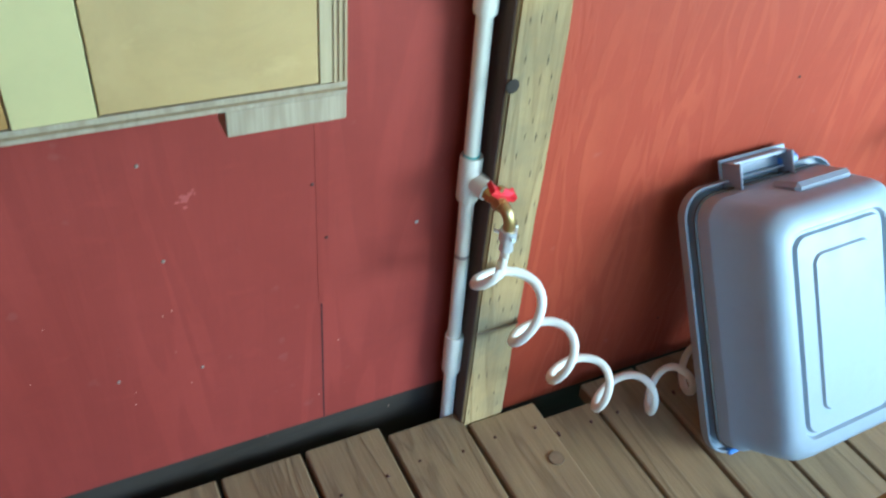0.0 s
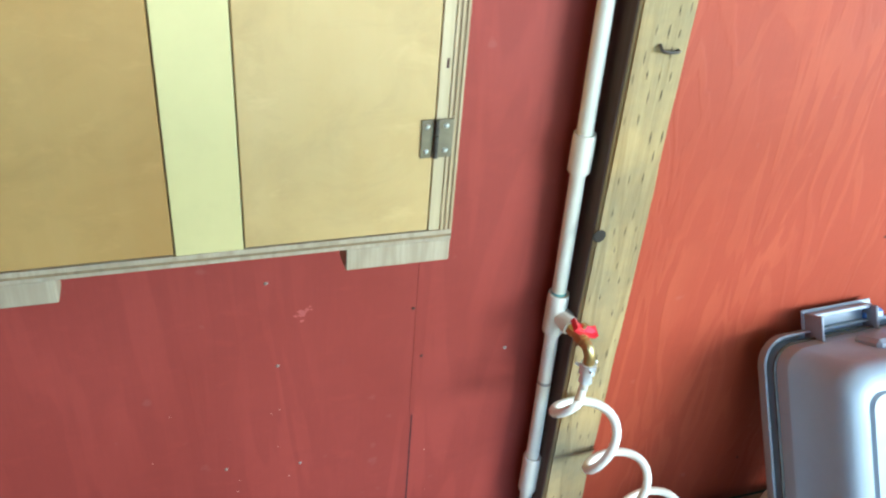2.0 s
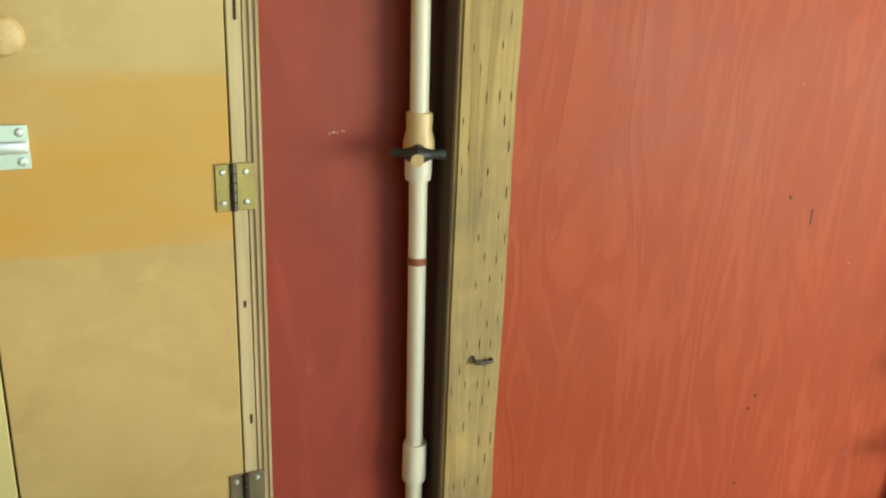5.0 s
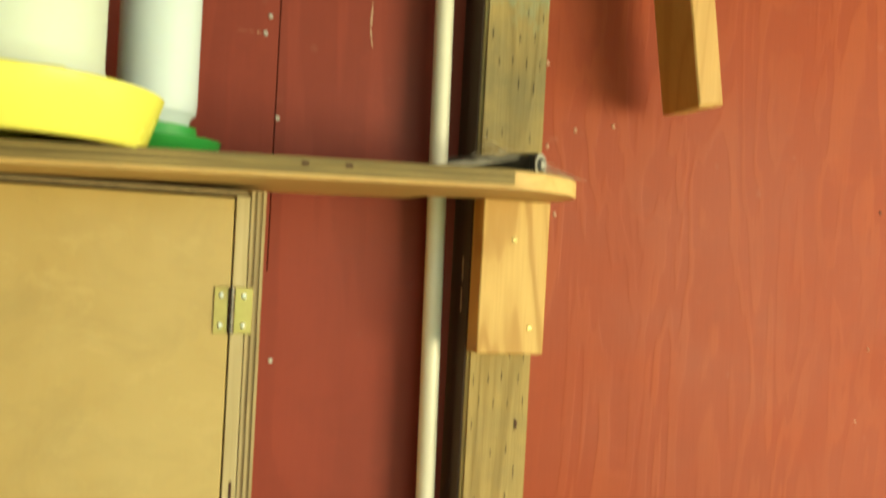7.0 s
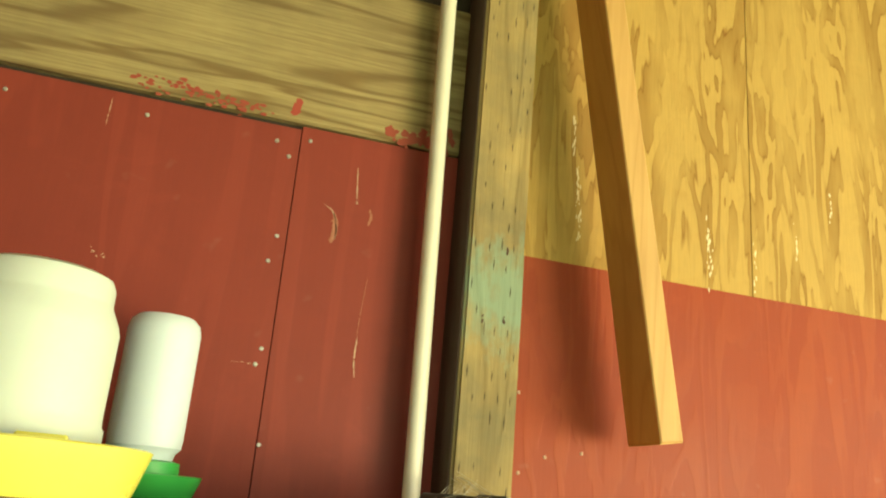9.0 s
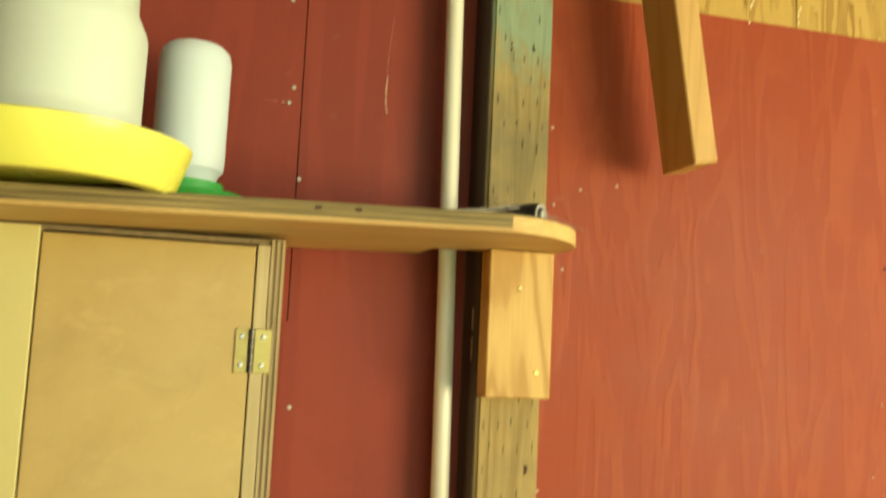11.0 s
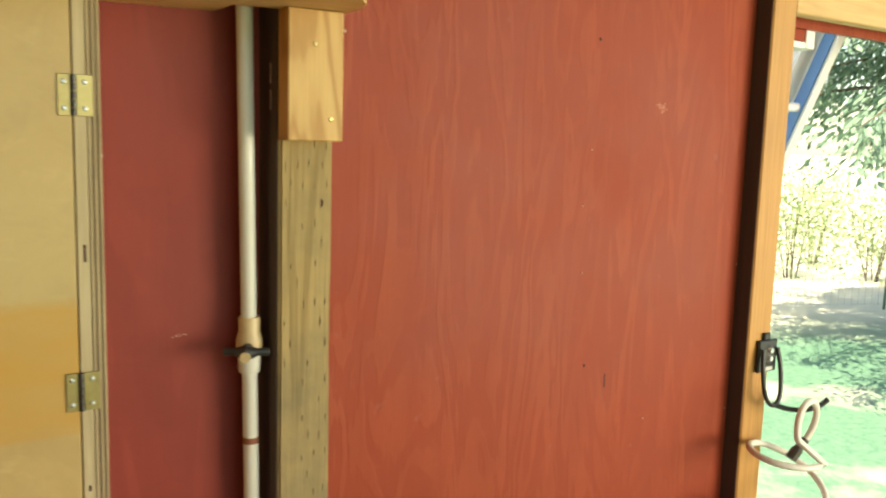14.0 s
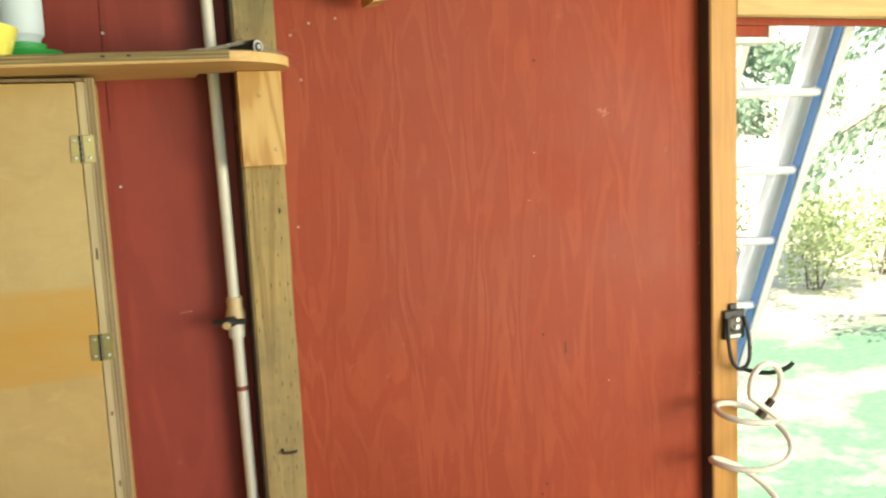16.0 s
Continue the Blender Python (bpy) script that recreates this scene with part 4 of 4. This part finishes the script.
    bmesh.ops.translate(bm, vec=(0, 0.0008, 0), verts=[v for v in ext["geom"] if isinstance(v, bmesh.types.BMVert)])
    part("paint_chips", bm, material or SCRATCH, parent, "pale chipped and dripped paint", smooth=None)


def scratch(pts, wide, seed, parent, y, material=None, ends=0.15):
    """A thin ragged drip or scrape of pale paint along a line."""
    rn = random.Random(seed)
    bm = bmesh.new()
    line = smooth_path([(x, y, z) for x, z in pts], 14)
    n = len(line) - 1
    rows = []
    for i, p in enumerate(line):
        w = wide * (ends + (1 - ends) * math.sin(math.pi * i / n) ** 0.6) * rn.uniform(0.45, 1.0)
        c = p.x + rn.gauss(0, wide * 0.12)
        rows.append([bm.verts.new((c - w, y - 0.0004, p.z)), bm.verts.new((c + w * rn.uniform(0.5, 1.1), y - 0.0004, p.z))])
    for a, b in zip(rows, rows[1:]):
        if rn.random() > 0.06:
            bm.faces.new((a[0], a[1], b[1], b[0]))
    ext = bmesh.ops.extrude_face_region(bm, geom=bm.faces[:])
    bmesh.ops.translate(bm, vec=(0, 0.0008, 0), verts=[v for v in ext["geom"] if isinstance(v, bmesh.types.BMVert)])
    part("scratch", bm, material or SCRATCH, parent, "pale scratch through the paint", smooth=None)


SCUFF = plain("faded_scuff", (0.42, 0.16, 0.105), 0.8, vary=0.5, scale=220)
scratch([(0.615, 2.309), (0.617, 2.28), (0.6195, 2.252)], 0.0013, 1, wall_left, WL, ends=0.5)
scratch([(0.6195, 2.256), (0.6196, 2.252)], 0.0022, 21, wall_left, WL, ends=0.8)
scratch([(0.648, 2.143), (0.643, 2.08), (0.642, 2.055)], 0.0008, 2, wall_left, WL, SCUFF)
scratch([(0.643, 2.055), (0.642, 2.02), (0.645, 1.998)], 0.0015, 22, wall_left, WL, ends=0.3)
scratch([(0.572, 2.243), (0.584, 2.236), (0.592, 2.222)], 0.0018, 3, wall_left, WL)
scratch([(0.588, 2.232), (0.592, 2.21), (0.588, 2.186)], 0.0062, 23, wall_left, WL, SCUFF, ends=0.3)
scratch([(0.590, 2.226), (0.594, 2.205), (0.591, 2.19)], 0.0016, 24, wall_left, WL)
scratch([(0.640, 2.248), (0.643, 2.235), (0.640, 2.222)], 0.0035, 25, wall_left, WL, SCUFF, ends=0.3)
scratch([(0.26, 2.34), (0.26, 2.324), (0.259, 2.30)], 0.0011, 4, wall_left, WL)
chips([(0.27, 2.125), (0.283, 2.117), (0.292, 2.112)], 10, 0.002, 0.003, 0.002, 5, wall_left, WL)
chips([(0.472, 1.998), (0.49, 2.0), (0.505, 1.999)], 14, 0.0016, 0.002, 0.0006, 6, wall_left, WL)
chips([(0.633, 1.311), (0.645, 1.314), (0.655, 1.312)], 12, 0.0018, 0.002, 0.001, 7, wall_left, WL)
chips([(1.676, 1.712), (1.687, 1.707), (1.697, 1.702)], 26, 0.005, 0.006, 0.004, 8, wall_right, WR, plain("rubbed_paint", (0.50, 0.17, 0.11), 0.7, vary=0.4, scale=150))
chips([(0.33, 0.563), (0.344, 0.573), (0.357, 0.583)], 14, 0.006, 0.004, 0.006, 9, wall_left, WL, plain("faded_red_patch", (0.36, 0.075, 0.06), 0.6))
chips([(0.03, 0.33), (0.2, 0.3), (0.4, 0.12), (0.6, 0.1)], 14, 0.002, 0.1, 0.08, 10, wall_left, WL)
beam = bpy.data.objects["wall_beam"]
chips([(0.30, 2.372), (0.38, 2.372), (0.46, 2.37)], 90, 0.008, 0.02, 0.006, 11, beam, WL - 0.004, plain("red_paint_smear", (0.34, 0.055, 0.035), 0.6), stretch=0.6)
chips([(0.508, 2.385), (0.512, 2.380)], 12, 0.011, 0.003, 0.006, 12, beam, WL - 0.004, plain("red_paint_spot", (0.36, 0.05, 0.035), 0.5))
chips([(0.66, 2.375), (0.715, 2.372), (0.76, 2.385)], 60, 0.010, 0.01, 0.008, 13, beam, WL - 0.004, plain("red_paint_end", (0.30, 0.05, 0.03), 0.6))

for i, (x, z, n) in enumerate(((0.985, 2.36, 26), (0.99, 2.30, 14), (1.235, 2.31, 26), (1.24, 2.27, 14), (1.33, 2.275, 12), (1.42, 2.34, 10), (0.975, 2.45, 18), (1.50, 2.42, 10))):
    chips([(x, z + 0.03), (x + 0.003, z), (x + 0.001, z - 0.03)], n, 0.0022, 0.0016, 0.008, 40 + i, wall_right, WR, plain("pale_splinters", (0.78, 0.68, 0.46), 0.8), 3.5)

# incised slits, notch and fixings of the post
rn = random.Random(3)
bm = bmesh.new()
row = 0
z = 0.03
while z < 2.75:
    for k in range(4):
        if rn.random() < 0.55:
            x = 0.782 + 0.0195 * k + (0.0095 if row % 2 else 0.0) + rn.uniform(-0.002, 0.002)
            if 0.776 < x < 0.853:
                zz = z + rn.uniform(-0.004, 0.004)
                h, wd = rn.uniform(0.006, 0.0105), rn.uniform(0.0005, 0.001)
                vs = [bm.verts.new((x + u, PF - 0.0004, zz + v)) for u, v in ((-wd, 0), (0, -h), (wd, 0), (0.0002, h))]
                bm.faces.new(vs)
    row += 1
    z += 0.031
ext = bmesh.ops.extrude_face_region(bm, geom=bm.faces[:])
bmesh.ops.translate(bm, vec=(0, 0.0008, 0), verts=[v for v in ext["geom"] if isinstance(v, bmesh.types.BMVert)])
tagged(part("slits", bm, plain("slit_dark", (0.05, 0.035, 0.02), 0.9), post, smooth=None), kind="stuff")
part("notch", lathe(bmesh.new(), [(0, 0.0007), (0.006, 0.0007), (0.0105, 0.0005), (0.0115, 0.0), (0, -0.004)], (0.7785, PF, 0.708), 9, "Y"), plain("notch_dark", (0.025, 0.018, 0.012), 0.95), post, "dark notch cut in the post's edge")
st = part("staple", tube(bmesh.new(), smooth_path([(0.812, PF - 0.001, 1.006), (0.814, PF - 0.010, 0.999), (0.838, PF - 0.008, 0.997), (0.842, PF + 0.001, 0.997)], 4), 0.0024, 8), DARK_METAL, post, "bent rusty nail")
part("saw_line", B(0.775, 0.858, PF - 0.0006, PF + 0.002, 0.2315, 0.2375), plain("pencil_brown", (0.20, 0.15, 0.09), 0.9), post, "dark scored line")
for x, z in ((0.831, 2.195), (0.800, 2.090), (0.832, 2.094), (0.842, 1.52)):
    chips([(x, z - 0.004), (x, z), (x, z + 0.004)], 6, 0.0028, 0.0008, 0.0016, int(z * 1000), post, PF - 0.0004, RUST, 1.4)
for z in (1.70, 1.66):
    part("splinter", B(0.7695, 0.7701, PF + 0.03, PF + 0.033, z, z + 0.03), SCRATCH, post)

# small marks on the cabinet, shelf edge and post
for x, z in ((0.206, 1.359), (0.206, 1.331), (0.197, 1.452), (0.232, 1.457)):
    stud_head("nail_hole", x, CF - 0.002, z, 0.0014, RUST, cab)
for x, z, h in ((0.485, 1.468, 0.011), (0.486, 1.02, 0.006), (0.484, 1.16, 0.004)):
    part("knot", B(x - 0.0016, x + 0.0016, CF - 0.0011, CF, z - h, z + h, bevel=0.0008), RUST, cab)
for x in (0.53, 0.571):
    part("nail", B(x - 0.0035, x + 0.0035, 0.7606, 0.7613, shelf_top(x) - 0.008, shelf_top(x) - 0.0045, bevel=0.0003), RUST, shelf)

# knots in the deck boards
KNOT_DARK = plain("knot_rim", (0.16, 0.10, 0.05), 0.8, vary=0.5, scale=200)
KNOT_HEART = plain("knot_heart", (0.23, 0.15, 0.078), 0.8, vary=0.6, scale=180)
for x, y, z, r in ((0.897, 0.843, 0.0, 0.015), (0.40, 0.72, 0.0, 0.012)):
    par = deck if z == 0 else lower
    part("knot", lathe(bmesh.new(), [(r * 0.86, -0.002), (r, -0.002), (r * 0.98, 0.0005), (r * 0.86, 0.0005)], (x, y, z), 22), KNOT_DARK, par, "dark knot ring")
    part("knot", lathe(bmesh.new(), [(0, -0.002), (r * 0.85, -0.002), (r * 0.85, 0.0004), (0, 0.0004)], (x, y, z), 22), KNOT_HEART, par, "brown knot heart")

# nail heads in the deck boards
rn = random.Random(12)
for i in range(9):
    x = 0.784 - 0.1525 * i
    for u in (0.03, 0.115):
        for y in (0.93 + rn.uniform(-0.01, 0.01), 0.52 + rn.uniform(-0.01, 0.01)):
            part("nail", rod(bmesh.new(), (x + u + rn.uniform(-0.006, 0.006), y, -0.003), (x + u, y, 0.0006), 0.0026, seg=10), RUST, deck)
for i in range(10):
    x = 0.955 + 0.1475 * i
    for u in (0.03, 0.11):
        part("nail", rod(bmesh.new(), (x + u, 0.95 + rn.uniform(-0.01, 0.01), LOW - 0.003), (x + u, 0.95, LOW + 0.0006), 0.0026, seg=10), RUST, lower)

# ---- outdoors beyond the doorway ----
def grass_material():
    m, nt, bsdf = mat("lawn")
    v = coords(nt, by_object=False)
    a = noise_node(nt, v, 0.7, 6.0, 0.6)
    b = noise_node(nt, v, 14.0, 4.0, 0.7)
    c = mix_rgb(nt, ramp(nt, b, [(0.3, 0.0), (0.7, 1.0)]), (0.055, 0.15, 0.10), (0.125, 0.25, 0.16))
    c = mix_rgb(nt, ramp(nt, a, [(0.56, 0.0), (0.74, 0.8)]), c, (0.56, 0.54, 0.44))
    # straw-pale beyond the fence, with the meadow's blown-out glare put into the colour
    sep = node(nt, "SeparateXYZ", [("Vector", v)])
    far = math_node(nt, "ADD", math_node(nt, "MULTIPLY", sep.outputs["X"], 0.42), sep.outputs["Y"])
    far = math_node(nt, "ADD", far, math_node(nt, "MULTIPLY", a, 2.0))
    c = mix_rgb(nt, ramp(nt, math_node(nt, "MULTIPLY", far, 0.05), [(0.47, 0.0), (0.56, 0.9)]), c, (0.62, 0.59, 0.47))
    nt.links.new(c, bsdf.inputs["Base Color"])
    bsdf.inputs["Roughness"].default_value = 0.9
    bump(nt, bsdf, b, 0.6, 0.03)
    return m


GROUND = -0.42
bm = bmesh.new()
bmesh.ops.create_grid(bm, x_segments=60, y_segments=60, size=1.0)
for v in bm.verts:
    v.co = Vector((v.co.x ** 3 * 400, v.co.y ** 3 * 400, GROUND))
    v.co.z += 0.03 * noise.noise(v.co * 0.6) - 0.02
solid("ground", bm, grass_material(), "sunlit lawn with dry patches beside the deck", "ground", kind="structure")


def leaf_material(name, a, b):
    m, nt, bsdf = mat(name)
    g = nt.nodes.new("ShaderNodeNewGeometry")
    c = mix_rgb(nt, g.outputs["Random Per Island"], a, b)
    nt.links.new(c, bsdf.inputs["Base Color"])
    bsdf.inputs["Roughness"].default_value = 0.7
    bsdf.inputs["Transmission Weight"].default_value = 0.15
    return m


LEAF = leaf_material("shrub_leaves", (0.22, 0.33, 0.13), (0.42, 0.50, 0.27))
NEEDLE = leaf_material("spruce_needles", (0.12, 0.215, 0.15), (0.22, 0.335, 0.225))
BARK = wood("bark", (0.16, 0.12, 0.09), (0.07, 0.05, 0.04), "Z", 0.95, 0.6)
rng = random.Random(5)


def leaves(n, where, size, droop=0.0):
    verts, faces = [], []
    for _ in range(n):
        p, d = where()
        d = d.normalized()
        s = d.cross(Vector((rng.uniform(-1, 1), rng.uniform(-1, 1), rng.uniform(-1, 1)))).normalized()
        l, wd = size * rng.uniform(0.6, 1.3), size * rng.uniform(0.18, 0.34)
        i = len(verts)
        nrm = d.cross(s) * (wd * 0.4)
        verts += [p, p + d * l * 0.5 + s * wd + nrm, p + d * l, p + d * l * 0.5 - s * wd + nrm]
        faces += [(i, i + 1, i + 2), (i, i + 2, i + 3)]
    me = bpy.data.meshes.new("leaves")
    me.from_pydata([tuple(v) for v in verts], [], faces)
    return me


def shrub(x, y, h, r):
    t = thing("shrub", (x, y, GROUND), "tall light-green leafy shrub beyond the wire fence", "shrub", "shrubs")
    bm = bmesh.new()
    tips = []
    for i in range(7):
        a = rng.uniform(0, 6.28)
        top = Vector((x + math.cos(a) * r * 0.6, y + math.sin(a) * r * 0.6, GROUND + h * rng.uniform(0.6, 0.95)))
        mid = Vector((x, y, GROUND)).lerp(top, 0.5) + Vector((rng.uniform(-0.1, 0.1), rng.uniform(-0.1, 0.1), 0.1))
        line = smooth_path([(x + math.cos(a) * 0.08, y + math.sin(a) * 0.08, GROUND - 0.05), mid, top], 4)
        tube(bm, line, 0.012, 6, taper=[0.013 * (1 - 0.8 * k / (len(line) - 1)) for k in range(len(line))])
        tips += line[2:]
    tagged(part("stem_clump", bm, BARK, t), kind="stuff")

    def where():
        c = rng.choice(tips)
        v = Vector((rng.gauss(0, 1), rng.gauss(0, 1), rng.gauss(0, 1))) * r * 0.33
        return c + v, v + Vector((0, 0, 0.15))
    ob = new("foliage", leaves(1500, where, 0.085))
    ob.data.materials.append(LEAF)
    ob.parent = t
    ob.matrix_parent_inverse = Matrix.Translation((-x, -y, -GROUND))


for x, y, h, r in ((8.8, 7.6, 1.05, 0.6), (10.4, 8.0, 1.15, 0.7), (7.3, 8.9, 1.1, 0.7), (12.4, 8.0, 1.6, 0.8), (9.4, 10.2, 1.15, 0.8), (11.6, 10.6, 1.2, 0.8), (14.2, 8.8, 1.8, 0.9), (13.4, 7.2, 1.5, 0.8), (6.2, 9.9, 1.2, 0.8)):
    shrub(x, y, h, r)


def spruce(x, y, h, r, low):
    t = thing("spruce_tree", (x, y, GROUND), "dark green spruce with drooping boughs in the garden", "tree", "trees")
    bm = bmesh.new()
    tube(bm, [(x, y, GROUND - 0.1), (x, y, GROUND + h * 0.5), (x, y, GROUND + h)], 0.2, 10, taper=[0.24, 0.14, 0.03])
    lines = []
    for i in range(96):
        k = i / 95
        z = GROUND + low + (h - low) * k + rng.uniform(-0.12, 0.12)
        ln = r * (1 - k) ** 0.8 * rng.uniform(0.75, 1.1) + 0.2
        a = i * 2.4
        d = Vector((math.cos(a), math.sin(a), 0))
        base = Vector((x, y, z))
        line = smooth_path([base, base + d * ln * 0.5 + Vector((0, 0, rng.uniform(-0.15, 0.1))), base + d * ln + Vector((0, 0, -ln * rng.uniform(0.15, 0.27)))], 5)
        tube(bm, line, 0.02, 5, taper=[0.028 * (1 - 0.85 * j / (len(line) - 1)) for j in range(len(line))])
        lines.append(line)
    part("trunk", bm, BARK, t)

    def where():
        ln = rng.choice(lines)
        j = rng.randrange(1, len(ln))
        dd = (ln[j] - ln[j - 1]).normalized()
        sd = dd.cross(Vector((0, 0, 1))).normalized() * rng.uniform(-1, 1)
        return ln[j - 1].lerp(ln[j], rng.random()) + sd * 0.5 * rng.random() + Vector((0, 0, rng.triangular(-0.5, 0.08, -0.05))), dd * 0.6 + sd + Vector((0, 0, -0.7))
    ob = new("foliage", leaves(160000, where, 0.085))
    ob.data.materials.append(NEEDLE)
    ob.parent = t
    ob.matrix_parent_inverse = Matrix.Translation((-x, -y, -GROUND))


spruce(9.3, 3.7, 10.0, 3.5, 2.6)
spruce(6.4, 8.6, 9.0, 2.6, 2.75)

fence = thing("wire_fence", (9, 6.9, GROUND), "low wire mesh garden fence on thin green posts", "fence")
WIRE = plain("fence_wire", (0.45, 0.46, 0.44), 0.5, 0.6)
POSTG = plain("green_fence_post", (0.08, 0.16, 0.10), 0.6)
fl = [Vector((5.2, 8.3, GROUND)), Vector((7.2, 7.45, GROUND)), Vector((9.2, 6.6, GROUND)), Vector((11.2, 5.75, GROUND)), Vector((13.2, 4.9, GROUND))]
for p in fl:
    part("fence_post", rod(bmesh.new(), p - Vector((0, 0, 0.1)), p + Vector((0, 0, 0.95)), 0.018, seg=8), POSTG, fence)
bm = bmesh.new()
for a, b in zip(fl, fl[1:]):
    for k in range(8):
        rod(bm, a + Vector((0, 0, 0.05 + k * 0.11)), b + Vector((0, 0, 0.05 + k * 0.11)), 0.0022, seg=3)
    for k in range(22):
        p = a.lerp(b, k / 22)
        rod(bm, p + Vector((0, 0, 0.04)), p + Vector((0, 0, 0.84)), 0.002, seg=3)
tagged(part("mesh", bm, WIRE, fence, smooth=None), kind="stuff")

# extension ladder leaning on the eave
step = Vector((0.01, 0.125, -0.28)).normalized()
base0 = Vector((2.885, 1.56, 1.77))
across = Vector((-1.0, 0.22, 0)).normalized()
lnorm = across.cross(step).normalized()
ladder = thing("extension_ladder", base0 + step * 2.35, "blue and aluminium extension ladder leaning outside the doorway", "ladder")


def rail(a, b, wd, dp, material, name):
    """A channel-section ladder rail."""
    bm = bmesh.new()
    d = (b - a).normalized()
    prof = [(-wd, -dp), (wd, -dp), (wd, -dp * 0.7), (-wd * 0.55, -dp * 0.7), (-wd * 0.55, dp * 0.7), (wd, dp * 0.7), (wd, dp), (-wd, dp)]
    r0 = [bm.verts.new(a + across * u + lnorm * v) for u, v in prof]
    r1 = [bm.verts.new(b + across * u + lnorm * v) for u, v in prof]
    for i in range(8):
        bm.faces.new((r0[i], r0[(i + 1) % 8], r1[(i + 1) % 8], r1[i]))
    bm.faces.new(r0[::-1]), bm.faces.new(r1)
    return part(name, bm, material, ladder)


LW = 0.36
for s in (0.0, LW):
    a = base0 + across * s
    rl = rail(a - step * 0.30, a + step * 2.35, 0.014, 0.036, ALUMINIUM, "rail")
    sd = 1 if s == 0 else -1
    web_a, web_b = a - step * 0.29, a + step * 2.34
    bm = bmesh.new()
    vs = [[bm.verts.new(e + across * sd * u + lnorm * v) for u, v in ((0.0145, -0.024), (0.0175, -0.024), (0.0175, 0.024), (0.0145, 0.024))] for e in (web_a, web_b)]
    for i in range(4):
        bm.faces.new((vs[0][i], vs[0][(i + 1) % 4], vs[1][(i + 1) % 4], vs[1][i]))
    bm.faces.new(vs[0][::-1]), bm.faces.new(vs[1])
    part("web", bm, LADDER_BLUE, rl, "blue fibreglass web of the rail")
    part("rail_cap", rod(bmesh.new(), a - step * 0.33 - lnorm * 0.0, a - step * 0.285, 0.034, 0.04, 10), ALUMINIUM, rl, "white plastic rail cap")
    if s == 0:
        bm = bmesh.new()
        vs = [[bm.verts.new(e + across * u + lnorm * v) for u, v in ((-0.046, -0.036), (-0.0145, -0.036), (-0.0145, -0.030), (-0.046, -0.030))] for e in (web_a, web_b)]
        for i in range(4):
            bm.faces.new((vs[0][i], vs[0][(i + 1) % 4], vs[1][(i + 1) % 4], vs[1][i]))
        bm.faces.new(vs[0][::-1]), bm.faces.new(vs[1])
        part("flange", bm, ALUMINIUM, rl, "white outer flange of the rail")
    fly = a - across * (0.0) + lnorm * -0.085
    rail(fly - step * 1.6 + across * (0.025 if s == 0 else -0.025), fly + step * 1.2 + across * (0.025 if s == 0 else -0.025), 0.030, 0.036, ALUMINIUM, "fly_rail")
for i in range(-1, 8):
    p = base0 + step * 0.305 * i
    part("rung", rod(bmesh.new(), p + across * -0.02, p + across * (LW + 0.02), 0.016, seg=12), ALUMINIUM, ladder)
for i in range(-5, 4):
    p = base0 + step * (0.305 * i + 0.02) - lnorm * 0.085
    part("fly_rung", rod(bmesh.new(), p + across * 0.03, p + across * (LW - 0.03), 0.015, seg=12), ALUMINIUM, ladder)

# eave end outside the doorway
eave = thing("eave_end", (2.18, 1.16, 1.88), "red eave end with white trim outside the doorway", "eave", kind="structure")
part("fascia", B(2.075, 2.262, 1.140, 1.205, 1.902, 2.05, bevel=0.002), RED, eave)
part("trim", B(2.2635, 2.300, 1.136, 1.209, 1.884, 2.05, bevel=0.002), WHITE_PAINT, eave, "white painted trim")
part("trim", B(2.075, 2.2625, 1.136, 1.209, 1.884, 1.9005, bevel=0.002), WHITE_PAINT, eave, "white painted trim")

# lock hook on the door post
hook = thing("hook_lock", (2.05, 1.03, 1.08), "black steel hook plate with a cable on the door post", "hook")
part("plate", B(2.010, 2.078, 1.018, 1.0298, 1.085, 1.165, bevel=0.003), BLACK_PLASTIC, hook)
part("tab", B(2.030, 2.052, 1.02, 1.0298, 1.166, 1.182, bevel=0.002), BLACK_PLASTIC, hook)
part("face", lathe(bmesh.new(), [(0, 0.003), (0.020, 0.003), (0.024, 0.0), (0, 0)], (2.046, 1.018, 1.128), 24, "Y"), DARK_METAL, hook, "grey round lock face")
for z in (1.120, 1.140):
    part("dial", lathe(bmesh.new(), [(0, 0.008), (0.006, 0.008), (0.0085, 0.0), (0, 0)], (2.046, 1.0165, z), 18, "Y"), ZINC, hook, "worn bright dial")
part("label", B(2.028, 2.062, 1.0165, 1.018, 1.089, 1.098), GALV, hook, "pale worn strip")
part("shackle", tube(bmesh.new(), smooth_path([(2.016, 1.012, 1.145), (2.012, 1.006, 1.10), (2.014, 1.000, 1.05), (2.024, 0.995, 1.02), (2.046, 0.992, 1.008), (2.068, 0.995, 1.022), (2.078, 1.000, 1.05), (2.078, 1.006, 1.10), (2.070, 1.012, 1.145)], 6), 0.0055, 10), BLACK_PLASTIC, hook, "black rubber-coated shackle")
part("arm", tube(bmesh.new(), smooth_path([(2.046, 0.996, 1.010), (2.075, 0.975, 1.000), (2.105, 0.95, 1.000), (2.135, 0.93, 1.012), (2.152, 0.92, 1.028)], 6), 0.0065, 10), BLACK_PLASTIC, hook, "black rubber-coated hook arm")
